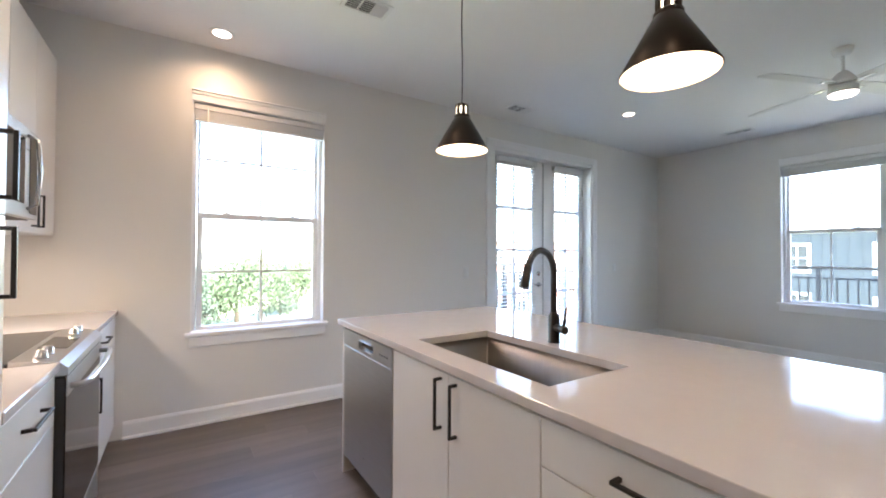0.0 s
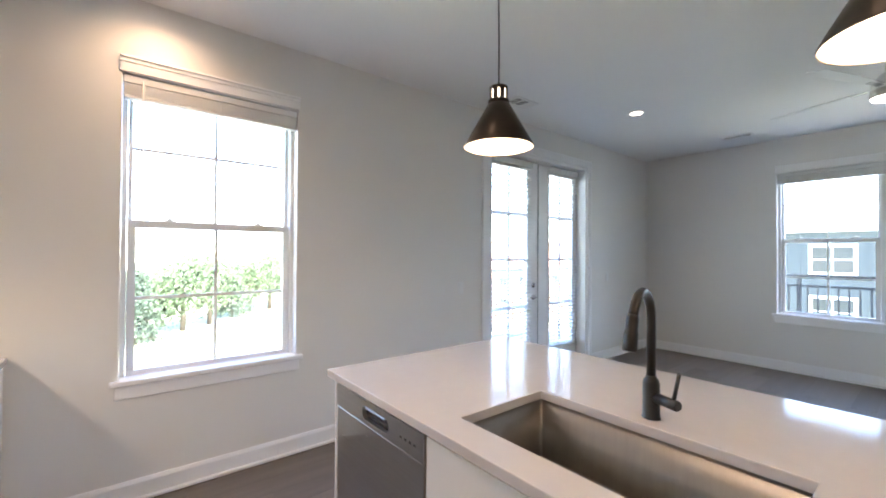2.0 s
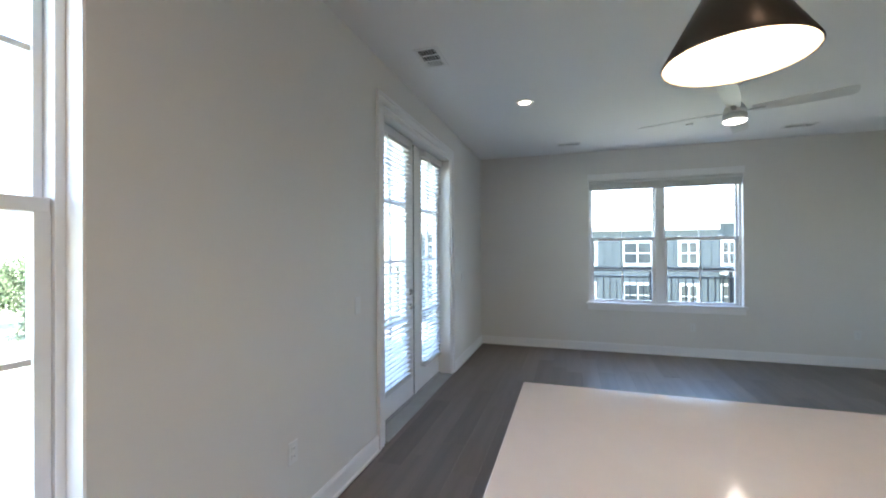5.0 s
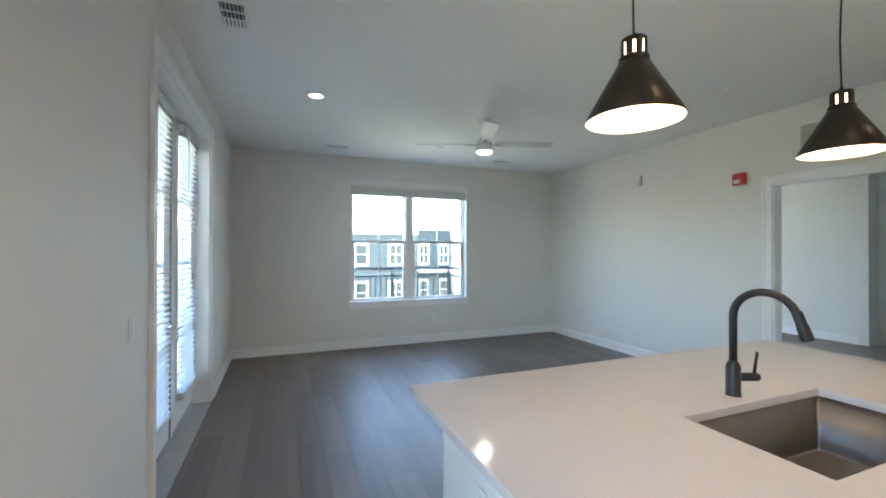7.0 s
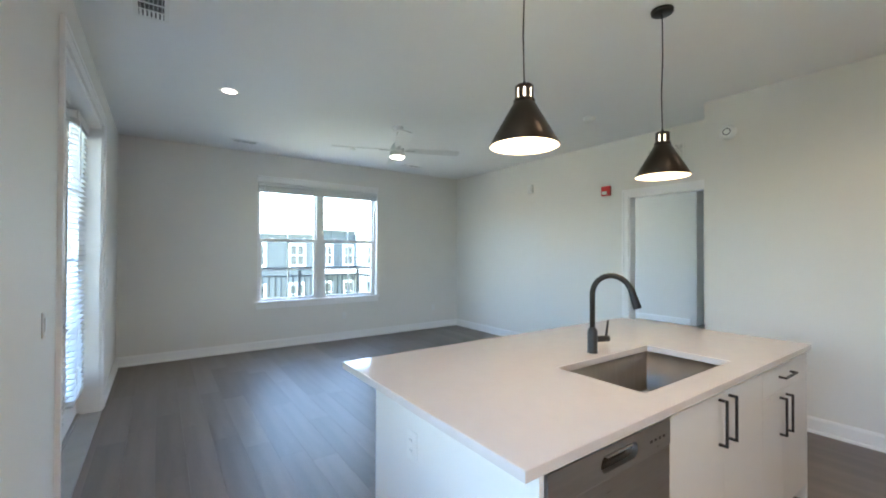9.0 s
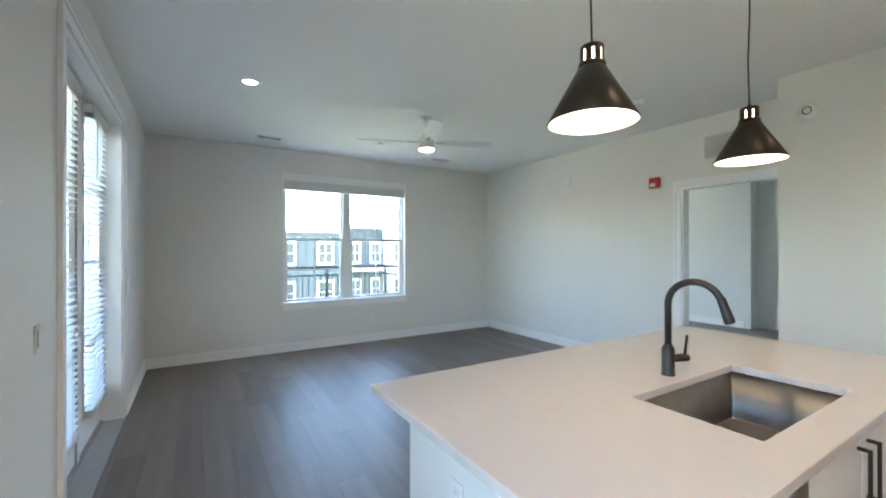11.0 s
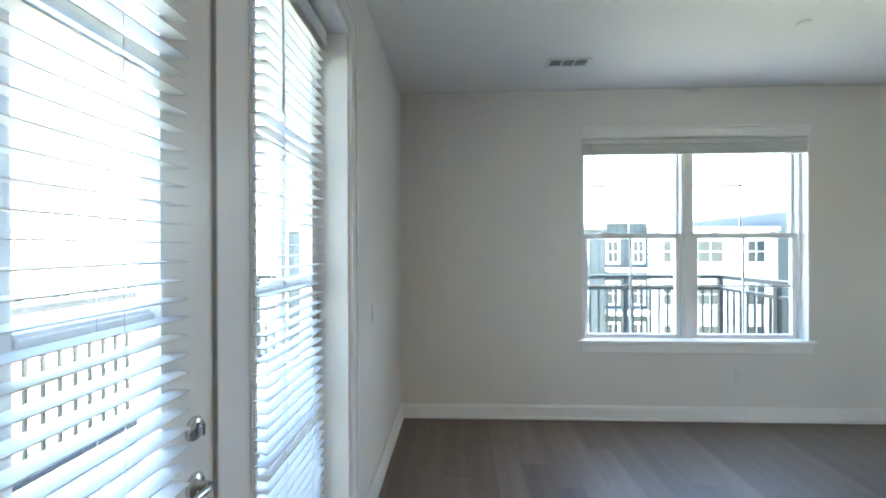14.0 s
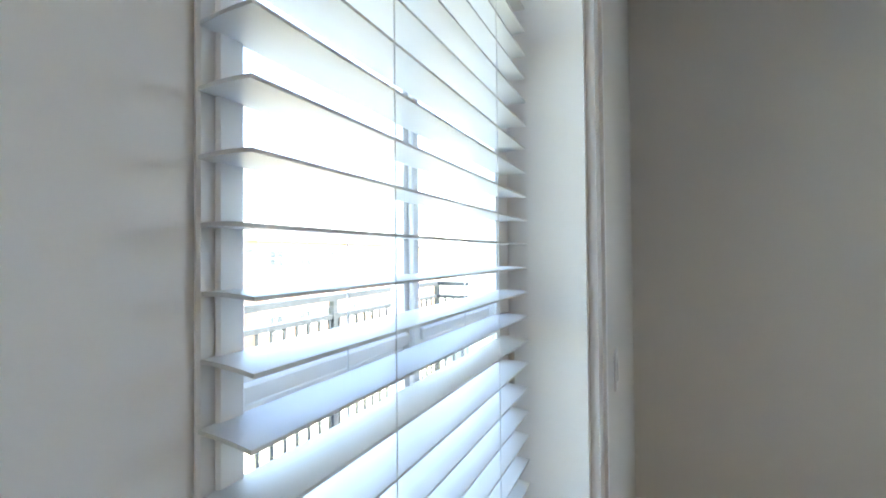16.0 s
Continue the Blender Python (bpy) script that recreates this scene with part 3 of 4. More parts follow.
tagged(new("island_end_panel", mesh_of("island_end_panel", boxes((IF - 0.02, IB + 0.02, 3.021, 3.041, 0.0, t0 - 0.001), bevel=0.001), CABINET)), "white painted end panel of kitchen island", "panel")
tagged(new("island_end_panel", mesh_of("island_end_panel", boxes((IF - 0.02, IB + 0.02, 0.699, 0.719, 0.0, t0 - 0.001), bevel=0.001), CABINET)), "white painted end panel of kitchen island", "panel")
tagged(new("island_back_panel", mesh_of("island_back_panel", boxes((IB + 0.0005, IB + 0.0195, 0.72, 3.02, 0.0, t0 - 0.001)), CABINET)), "white painted back panel of kitchen island", "panel")

# dishwasher
dw = thing("dishwasher", label="stainless steel dishwasher with pocket handle in island", category="dishwasher")
D0, D1 = 2.355, 3.015
part("body", boxes((IF + 0.02, IB - 0.02, D0 + 0.004, D1 - 0.004, 0.10, t0 - 0.004)), VENTDARK, dw)
bm = boxes((IF - 0.022, IF + 0.019, D0 + 0.003, D1 - 0.003, 0.115, 0.775), bevel=0.003)
part("door", bm, STEEL, dw)
hy0, hy1, hza, hzb = 2.572, 2.775, 0.795, 0.848
bm = bmesh.new()
hr, hc = (hzb - hza) / 2, (hza + hzb) / 2
slot = [(hy1 - hr + hr * math.cos(a), hc + hr * math.sin(a)) for a in [radians(-90 + 18 * k) for k in range(11)]]
slot += [(hy0 + hr + hr * math.cos(a), hc + hr * math.sin(a)) for a in [radians(90 + 18 * k) for k in range(11)]]
py0, py1, pz0, pz1 = D0 + 0.003, D1 - 0.003, 0.777, t0 - 0.012


def on_rim(y, z):
    """The slot point pushed out to the panel's edge, on a line from the slot's middle."""
    cy = (hy0 + hy1) / 2
    dy, dz = y - cy, z - hc
    k = min(((py1 if dy > 0 else py0) - cy) / dy if abs(dy) > 1e-6 else 9e9, ((pz1 if dz > 0 else pz0) - hc) / dz if abs(dz) > 1e-6 else 9e9)
    return cy + dy * k, hc + dz * k


outer = [on_rim(*p) for p in slot]
for cy, cz in ((py0, pz0), (py0, pz1), (py1, pz0), (py1, pz1)):
    k = min(range(22), key=lambda q: math.hypot(outer[q][0] - cy, outer[q][1] - cz))
    outer[k] = (cy, cz)
xf = IF - 0.024
fa = [bm.verts.new((xf, y, z)) for y, z in outer]
fb = [bm.verts.new((xf, y, z)) for y, z in slot]
fc = [bm.verts.new((xf + 0.018, y, z)) for y, z in slot]
fd = [bm.verts.new((xf + 0.043, y, z)) for y, z in outer]
for k in range(22):
    m = (k + 1) % 22
    for a, b in ((fa, fb), (fb, fc), (fd, fa)):
        bm.faces.new((a[k], a[m], b[m], b[k]))
bmesh.ops.recalc_face_normals(bm, faces=bm.faces)
panel = part("control_panel", bm, STEEL, dw)
bm = bmesh.new()
pk = [bm.verts.new((xf + 0.0182, y, z)) for y, z in slot]
pb = [bm.verts.new((xf + 0.030, y, z)) for y, z in slot]
for k in range(22):
    bm.faces.new((pk[k], pk[(k + 1) % 22], pb[(k + 1) % 22], pb[k]))
bm.faces.new(pk)
bm.faces.new(pb)
bmesh.ops.recalc_face_normals(bm, faces=bm.faces)
part("pocket_handle", bm, BLACKGLASS, panel, "black recessed pocket handle")
part("handle_lip", boxes((xf - 0.003, xf + 0.010, hy0 + 0.03, hy1 - 0.03, hzb - 0.010, hzb - 0.002), bevel=0.002), STEEL, panel)
for i in range(4):
    part("button", boxes((IF - 0.0258, IF - 0.0242, 2.40 + i * 0.028, 2.412 + i * 0.028, 0.816, 0.824)), VENTDARK, panel)
part("toe_panel", boxes((IF + 0.05, IF + 0.07, D0, D1, 0.0, 0.10)), VENTDARK, dw)

# undermount sink
sink = thing("kitchen_sink", label="stainless steel undermount single-bowl sink in island", category="sink")
bm = bmesh.new()
zb, w = CT - 0.265, 0.0025
r = 0.012
x0, x1, y0, y1 = SX0 - 0.008, SX1 + 0.008, SY0 - 0.008, SY1 + 0.008
box(bm, x0, x1, y0, y1, zb, t0 - 0.0006)
top = [f for f in bm.faces if f.normal.z > 0.9]
bmesh.ops.delete(bm, geom=top, context="FACES_ONLY")
es = [e for e in bm.edges if len(e.link_faces) == 2]
bmesh.ops.bevel(bm, geom=es, offset=r, segments=4, affect="EDGES", profile=0.5)
for f in bm.faces:
    f.smooth = True
bmesh.ops.reverse_faces(bm, faces=bm.faces)
basin = part("basin", bm, SINKSTEEL, sink)
md = basin.modifiers.new("thickness", "SOLIDIFY")
md.thickness, md.offset = 0.0015, -1
part("drain", lathe([(0.0, 0.002), (0.03, 0.002), (0.034, 0.006), (0.055, 0.0055), (0.057, 0.0015)], 28, ((SX0 + SX1) / 2 + 0.06, (SY0 + SY1) / 2)), CHROME, sink).location = (0, 0, zb)

# faucet
fx, fy = 1.777, 1.922
fau = thing("kitchen_faucet", (fx, fy, CT), "matte black gooseneck pull-down faucet with side lever", "faucet", rz=10)
part("base", lathe([(0, 0), (0.029, 0), (0.029, 0.004), (0.0265, 0.008), (0.0265, 0.115), (0.0225, 0.128), (0.0165, 0.134), (0.0165, 0.14), (0, 0.14)], 28), BLACK, fau)
arc = [(0, 0, 0.13), (0, 0, 0.30)]
R = 0.104
for i in range(0, 17):
    a = math.pi * i / 16 * 0.90
    arc.append((-R + R * math.cos(a), 0, 0.318 + R * math.sin(a)))
part("gooseneck", tube(arc, 0.0145, 16), BLACK, fau)
ex, ez = arc[-1][0], arc[-1][2]
part("spray_head", lathe([(0, 0.012), (0.016, 0.012), (0.0172, 0.0), (0.0172, -0.036), (0.019, -0.040), (0.0205, -0.088), (0.018, -0.095), (0, -0.095)], 24), BLACK, fau).location = (ex - 0.002, 0, ez)
fau.children[-1].rotation_euler = (0, radians(18), 0)
hub = part("lever_hub", tube([(0, -0.02, 0.072), (0, -0.098, 0.072), (0, -0.104, 0.072)], [0.0165, 0.0175, 0.014], 18), BLACK, fau)
hub.rotation_euler = (0, 0, radians(-30))
part("lever", tube([(0, -0.086, 0.082), (0.002, -0.093, 0.12), (0.004, -0.103, 0.172)], [0.0065, 0.006, 0.0055], 10), BLACK, fau).rotation_euler = (0, 0, radians(-30))

# west run
RY0, RY1 = RANGE
CF = -0.037
def counter(y0, y1):
    bm = boxes((W, CF, y0, y1, t0, CT), bevel=0.003)
    tagged(new("kitchen_worktop", mesh_of("kitchen_worktop", bm, QUARTZ)), "white quartz worktop beside the range", "worktop")
counter(2.095, RY0 - 0.002)
counter(RY1 + 0.002, N - 0.001)
BFR = CF - 0.032
cab = base_cabinet("white base cabinet with drawer and black pull", W, BFR, 2.10, RY0 - 0.002, None, 1, BFR)
front(cab, "drawer_front", BFR, 1, 2.10, RY0 - 0.002, 0.70, t0 - 0.012, ((2.28, 0.80), (2.47, 0.80)))
front(cab, "door", BFR, 1, 2.10, RY0 - 0.002, 0.10, 0.70, ((2.16, 0.46), (2.16, 0.64)))
cab = base_cabinet("white base cabinet with drawer and black pull", W, BFR, RY1 + 0.002, N - 0.002, None, 1, BFR)
front(cab, "drawer_front", BFR, 1, RY1 + 0.002, N - 0.004, 0.70, t0 - 0.012, ((RY1 + 0.25, 0.80), (RY1 + 0.44, 0.80)))
front(cab, "door", BFR, 1, RY1 + 0.002, N - 0.004, 0.10, 0.70, ((RY1 + 0.06, 0.46), (RY1 + 0.06, 0.64)))

# range
rg = thing("kitchen_range", label="stainless steel slide-in electric range with black glass", category="range")
RF = CF + 0.005
part("body", boxes((W + 0.01, RF - 0.03, RY0 + 0.002, RY1 - 0.002, 0.0, CT - 0.005)), BLACKGLASS, rg)
part("cooktop", boxes((W + 0.01, RF - 0.142, RY0, RY1, CT + 0.0005, CT + 0.011), bevel=0.003), BLACKGLASS, rg, "black glass cooktop")
bm = bmesh.new()
ks = [(RF - 0.140, CT + 0.018), (RF - 0.008, CT + 0.002), (RF + 0.018, CT - 0.022), (RF + 0.018, CT - 0.05), (RF - 0.028, CT - 0.05), (RF - 0.140, CT + 0.0005)]
a = [bm.verts.new((x, RY0, z)) for x, z in ks]
b = [bm.verts.new((x, RY1, z)) for x, z in ks]
for i in range(6):
    bm.faces.new((a[i], a[(i + 1) % 6], b[(i + 1) % 6], b[i]))
bm.faces.new(a)
bm.faces.new(b)
bmesh.ops.recalc_face_normals(bm, faces=bm.faces)
cp = part("control_panel", bm, STEEL, rg)
part("display", boxes((-0.045, 0.045, -0.13, 0.13, 0, 0.002)), BLACKGLASS, cp).matrix_local = pose(RF - 0.074, (RY0 + RY1) / 2, CT + 0.0105, 0, 6.9, 0)
for f in (0.09, 0.2, 0.8, 0.91):
    k = part("knob", lathe([(0, 0), (0.021, 0), (0.021, 0.006), (0.017, 0.009), (0.016, 0.026), (0.013, 0.029), (0, 0.029)], 20), CHROME, cp)
    k.matrix_local = pose(RF - 0.070, RY0 + (RY1 - RY0) * f, CT + 0.0098, 0, 6.9, 0)
dr = part("oven_door", boxes((RF - 0.029, RF + 0.012, RY0 + 0.004, RY1 - 0.004, 0.22, CT - 0.056), bevel=0.004), BLACKGLASS, rg, "black glass oven door")
part("door_trim", boxes((RF + 0.0125, RF + 0.016, RY0 + 0.004, RY1 - 0.004, CT - 0.13, CT - 0.058)), STEEL, dr)
hz = CT - 0.10
part("handle", tube([(RF + 0.016, RY0 + 0.05, hz), (RF + 0.055, RY0 + 0.055, hz), (RF + 0.066, RY0 + 0.12, hz), (RF + 0.072, (RY0 + RY1) / 2, hz), (RF + 0.066, RY1 - 0.12, hz), (RF + 0.055, RY1 - 0.055, hz), (RF + 0.016, RY1 - 0.05, hz)], 0.0125, 12), STEEL, dr)
part("storage_drawer", boxes((RF - 0.029, RF + 0.012, RY0 + 0.004, RY1 - 0.004, 0.06, 0.215), bevel=0.004), STEEL, rg)

# wall cabinets and microwave
UF = -0.375
def wall_cabinet(y0, y1, z0, z1, label, pull, second=None):
    ob = thing("wall_cabinet", label=label, category="cabinet", group="kitchen wall cabinets")
    part("body", boxes((W, UF - 0.02, y0 + 0.001, y1 - 0.001, z0, z1)), CABINET, ob)
    ym = (y0 + y1) / 2 if second else y1
    front(ob, "door", UF - 0.0195, 1, y0, ym, z0, z1, pull)
    if second:
        front(ob, "door", UF - 0.0195, 1, ym, y1, z0, z1, second)
UZ0, UZ1 = 1.43, 2.60
UM = (RY1 + N) / 2
wall_cabinet(RY1 + 0.001, N - 0.002, UZ0, UZ1, "white two-door wall cabinet with black pulls beside microwave", ((UM - 0.05, 1.47), (UM - 0.05, 1.65)), ((UM + 0.05, 1.47), (UM + 0.05, 1.65)))
wall_cabinet(RY0, RY1, 1.90, UZ1, "white slab wall cabinet above the microwave", None)
wall_cabinet(2.10, RY0 - 0.001, UZ0, UZ1, "white slab wall cabinet with black pull", ((RY0 - 0.06, 1.47), (RY0 - 0.06, 1.65)))
mw = thing("microwave_oven", label="stainless over-range microwave with dark glass door", category="microwave")
MF = -0.27
part("body", boxes((W, MF - 0.03, RY0 + 0.002, RY1 - 0.002, 1.475, 1.898)), VENTDARK, mw)
d = part("door", boxes((MF - 0.029, MF, RY0 + 0.003, RY1 - 0.003, 1.477, 1.896), bevel=0.004), STEEL, mw)
part("glass", boxes((MF + 0.0005, MF + 0.004, RY0 + 0.06, RY1 - 0.21, 1.54, 1.84), bevel=0.001), BLACKGLASS, d)
part("keypad", boxes((MF + 0.0005, MF + 0.003, RY1 - 0.13, RY1 - 0.02, 1.50, 1.86)), BLACKGLASS, d)
part("handle", tube([(MF, RY1 - 0.165, 1.52), (MF + 0.035, RY1 - 0.165, 1.54), (MF + 0.045, RY1 - 0.165, 1.69), (MF + 0.035, RY1 - 0.165, 1.84), (MF, RY1 - 0.165, 1.86)], 0.009, 10), CHROME, d)
# warm fill light added under the microwave, without a fitting
under = bpy.data.lights.new("hood_lamp", "AREA")
under.energy, under.color, under.shape, under.size, under.size_y = 0.8, (1.0, 0.78, 0.57), "RECTANGLE", 0.12, 0.5
new("hood_lamp", under).matrix_world = pose(-0.5, (RY0 + RY1) / 2, 1.468)

# tall cabinet
tall = thing("pantry_cabinet", label="tall white pantry cabinet with black bar pulls", category="cabinet")
part("body", boxes((W, CF - 0.022, 1.35, 2.085, 0.0, UZ1)), CABINET, tall)
front(tall, "door", CF - 0.0215, 1, 1.35, 2.085, 1.41, UZ1, ((2.03, 1.45), (2.03, 1.61)))
front(tall, "door", CF - 0.0215, 1, 1.35, 2.085, 0.10, 1.41, ((2.03, 1.21), (2.03, 1.375)))

# ---- lamps ----
def pendant(px, y):
    ob = thing("pendant_lamp", (px, y, 0), "dark bronze cone pendant lamp, lit, above island", "lamp", "pendant lamps above the island")
    zr, zt = 1.922, 2.117
    part("shade", lathe([(0.152, zr), (0.1535, zr + 0.004), (0.045, zt), (0.036, zt + 0.006), (0.036, zt + 0.002), (0.044, zt - 0.004), (0.1505, zr + 0.002), (0.1505, zr)], 48), BRONZE, ob)
    part("shade_lining", lathe([(0.1495, zr + 0.001), (0.043, zt - 0.005)], 48), SHADEWARMLIT, ob, "white inner lining, tinted for warm lamp light")
    bm = lathe([(0.0, zt + 0.075), (0.036, zt + 0.075), (0.040, zt + 0.071), (0.040, zt + 0.056)], 32)
    part("cap", bm, BRONZE, ob)
    part("collar", lathe([(0.047, zt - 0.004), (0.047, zt + 0.010), (0.040, zt + 0.016), (0.034, zt + 0.016)], 32), BRONZE, ob)
    bm = bmesh.new()
    for i in range(8):
        a0, a1 = 2 * math.pi * (i + 0.15) / 8, 2 * math.pi * (i + 0.85) / 8
        vs = []
        for r in (0.040, 0.0365):
            for a in (a0, (a0 + a1) / 2, a1):
                vs.append([bm.verts.new((r * math.cos(a), r * math.sin(a), z)) for z in (zt + 0.014, zt + 0.057)])
        for i2 in (0, 1):
            bm.faces.new((vs[i2][0], vs[i2 + 1][0], vs[i2 + 1][1], vs[i2][1]))
            bm.faces.new((vs[i2 + 3][0], vs[i2 + 3][1], vs[i2 + 4][1], vs[i2 + 4][0]))
        bm.faces.new((vs[0][0], vs[0][1], vs[3][1], vs[3][0]))
        bm.faces.new((vs[2][0], vs[5][0], vs[5][1], vs[2][1]))
    part("vent_bars", bm, BRONZE, ob)
    # emissive insert stands in for bulb light that shows through the slots
    part("socket_glow", lathe([(0.0335, zt + 0.012), (0.0335, zt + 0.066)], 24), BULB, ob, "glowing insert in place of bulb light behind slots")
    part("bulb", lathe([(0, zt - 0.115), (0.018, zt - 0.11), (0.030, zt - 0.09), (0.031, zt - 0.07), (0.022, zt - 0.04), (0.014, zt - 0.02), (0.014, zt)], 20), BULB, ob, "glowing frosted bulb")
    part("cord", tube([(0, 0, zt + 0.07), (0.004, 0.003, zt + 0.3), (-0.003, 0.002, zt + 0.55), (0, 0, C - 0.02)], 0.0035, 8), BLACK, ob)
    part("cord_grip", lathe([(0.0, zt + 0.094), (0.006, zt + 0.094), (0.010, zt + 0.076), (0, zt + 0.075)], 14), BLACK, ob)
    part("canopy", lathe([(0, C - 0.026), (0.05, C - 0.024), (0.062, C - 0.018), (0.064, C - 0.001), (0, C - 0.001)], 32), BLACK, ob)
    l = bpy.data.lights.new("pendant_light", "POINT")
    l.energy, l.color, l.shadow_soft_size = PEND_W, (1.0, 0.72, 0.45), 0.03
    new("pendant_light", l).location = (px, y, zt - 0.15)


pendant(1.695, 2.54)
pendant(1.685, 1.348)


def can(x, y, w, label="lit recessed downlight with white trim in ceiling"):
    ob = thing("recessed_downlight", (x, y, C), label, "downlight", "recessed downlights")
    part("trim_ring", lathe([(0.062, -0.001), (0.088, -0.001), (0.088, -0.005), (0.080, -0.008), (0.062, -0.004)], 36), PLASTIC, ob)
    part("diffuser", lathe([(0, -0.003), (0.0615, -0.003), (0.0615, -0.001)], 36), DIFFUSER, ob)
    l = bpy.data.lights.new("downlight", "SPOT")
    l.energy, l.color, l.spot_size, l.spot_blend, l.shadow_soft_size = w, (1.0, 0.66, 0.40), radians(160), 1.0, 0.08
    new("downlight", l).matrix_world = pose(x, y, C - 0.02)


can(0.565, 4.0, CAN_K)
can(4.62, 3.33, CAN_L)
# two unseen downlights, added along the same line to brighten the kitchen
can(0.565, 2.2, CAN_K)
can(0.565, 0.6, CAN_K)

# ceiling fan
FX, FY = 4.65, 1.555
fan = thing("ceiling_fan", (FX, FY, 0), "white four-blade ceiling fan with lit lamp", "ceiling fan")
part("canopy", lathe([(0, C - 0.055), (0.03, C - 0.055), (0.05, C - 0.045), (0.066, C - 0.012), (0.066, C - 0.001), (0, C - 0.001)], 32), FANWHITE, fan)
part("downrod", lathe([(0.012, C - 0.055), (0.012, 2.755)], 16), FANWHITE, fan)
part("motor_housing", lathe([(0, 2.765), (0.03, 2.76), (0.05, 2.735), (0.075, 2.70), (0.085, 2.675), (0.085, 2.655), (0.06, 2.65), (0, 2.65)], 36), FANWHITE, fan)
part("switch_housing", lathe([(0.0, 2.649), (0.07, 2.649), (0.088, 2.64), (0.092, 2.60), (0.09, 2.588), (0, 2.588)], 36), FANWHITE, fan)
part("light_diffuser", lathe([(0.0, 2.565), (0.05, 2.566), (0.078, 2.572), (0.0885, 2.587), (0, 2.587)], 36), FANLIGHT, fan, "glowing opal diffuser")
for ang in (68, 158, 248, 338):
    bm = bmesh.new()
    prof = [(0.12, 0.045), (0.22, 0.056), (0.42, 0.066), (0.64, 0.068), (0.73, 0.064), (0.75, 0.05), (0.755, 0.0)]
    top = []
    pts = [(x, w) for x, w in prof] + [(x, -w) for x, w in reversed(prof[:-1])]
    up = [bm.verts.new((x, y, 0.003 - y * 0.2)) for x, y in pts]
    dn = [bm.verts.new((x, y, -0.003 - y * 0.2)) for x, y in pts]
    bm.faces.new(up)
    bm.faces.new(list(reversed(dn)))
    for i in range(len(pts)):
        j = (i + 1) % len(pts)
        bm.faces.new((up[i], dn[i], dn[j], up[j]))
    bmesh.ops.recalc_face_normals(bm, faces=bm.faces)
    bl = part("blade", bm, FANWHITE, fan)
    bl.matrix_local = pose(0, 0, 2.668, 0, 0, ang)
    part("blade_iron", boxes((0.07, 0.21, -0.018, 0.018, -0.009, -0.0045), bevel=0.001), NICKEL, bl)
l = bpy.data.lights.new("fan_light", "SPOT")
l.energy, l.color, l.spot_size, l.spot_blend, l.shadow_soft_size = FAN_W, (1.0, 0.88, 0.74), radians(165), 0.5, 0.07
new("fan_light", l).location = (FX, FY, 2.55)

# ---- ceiling and wall fittings ----
def register(x, y, lx, ly, rz, label):
    """Ceiling air register: frame and slats over a dark sheet for the shaded throat."""
    ob = thing("ceiling_vent", (x, y, C), label, "air vent", "ceiling air vents", rz=rz)
    # no duct is cut; the sheet's dark colour stands in for its shade
    part("backing", boxes((-lx / 2, lx / 2, -ly / 2, ly / 2, -0.003, -0.001)), VENTDARK, ob)
    bm = bmesh.new()
    f = 0.025
    for a, b, c, d in ((-lx / 2 - f, lx / 2 + f, -ly / 2 - f, -ly / 2), (-lx / 2 - f, lx / 2 + f, ly / 2, ly / 2 + f), (-lx / 2 - f, -lx / 2, -ly / 2, ly / 2), (lx / 2, lx / 2 + f, -ly / 2, ly / 2)):
        box(bm, a, b, c, d, -0.007, -0.001)
    for c in (-lx / 6, lx / 6):
        box(bm, c - 0.006, c + 0.006, -ly / 2, ly / 2, -0.007, -0.0032)
    part("frame", bm, PLASTIC, ob)
    n = max(4, int(ly / 0.021))
    for i in range(n):
        y0 = -ly / 2 + (i + 0.5) * ly / n
        part("slat", boxes((-lx / 2, lx / 6, -0.0008, 0.0008, -0.002, 0.002)), PLASTIC, ob).matrix_local = pose(0, y0, -0.0055, 20, 0, 0)
        part("slat", boxes((lx / 6, lx / 2, -0.0008, 0.0008, -0.007, 0.007)), PLASTIC, ob).matrix_local = pose(0, y0, -0.006, 60, 0, 0)


register(3.46, 3.90, 0.26, 0.13, 0, "white stamped-steel ceiling air vent near balcony doors")
register(6.40, 2.92, 0.13 * 2.1, 0.10, 90, "white narrow ceiling air vent near living room window")
register(6.38, 0.33, 0.13 * 2.1, 0.10, 90, "white narrow ceiling air vent near living room window")
register(1.33, 3.10, 0.26, 0.13, 0, "white stamped-steel ceiling air vent above island")

sm = thing("smoke_detector", (3.13, 0.0, C), "white round smoke detector on ceiling", "smoke detector")
part("base", lathe([(0, -0.001), (0.068, -0.001), (0.068, -0.012), (0.06, -0.016)], 32), PLASTIC, sm)
part("cover", lathe([(0.06, -0.016), (0.058, -0.030), (0.045, -0.042), (0.02, -0.046), (0, -0.046)], 32), PLASTIC, sm)
sp = thing("fire_sprinkler", (5.92, 1.585, C), "white concealed sprinkler cover on ceiling", "sprinkler")
part("cover_plate", lathe([(0, -0.012), (0.036, -0.012), (0.040, -0.008), (0.040, -0.001), (0, -0.001)], 28), PLASTIC, sp)
co = thing("round_wall_detector", (2.0, SB, 2.60), "white round detector on wall", "smoke detector")
k = part("base", lathe([(0, 0.001), (0.07, 0.001), (0.07, 0.014), (0.062, 0.018)], 32), PLASTIC, co)
k.rotation_euler = (radians(-90), 0, 0)
k = part("cover", lathe([(0.062, 0.018), (0.058, 0.032), (0.04, 0.042), (0, 0.044)], 32), PLASTIC, co)
k.rotation_euler = (radians(-90), 0, 0)
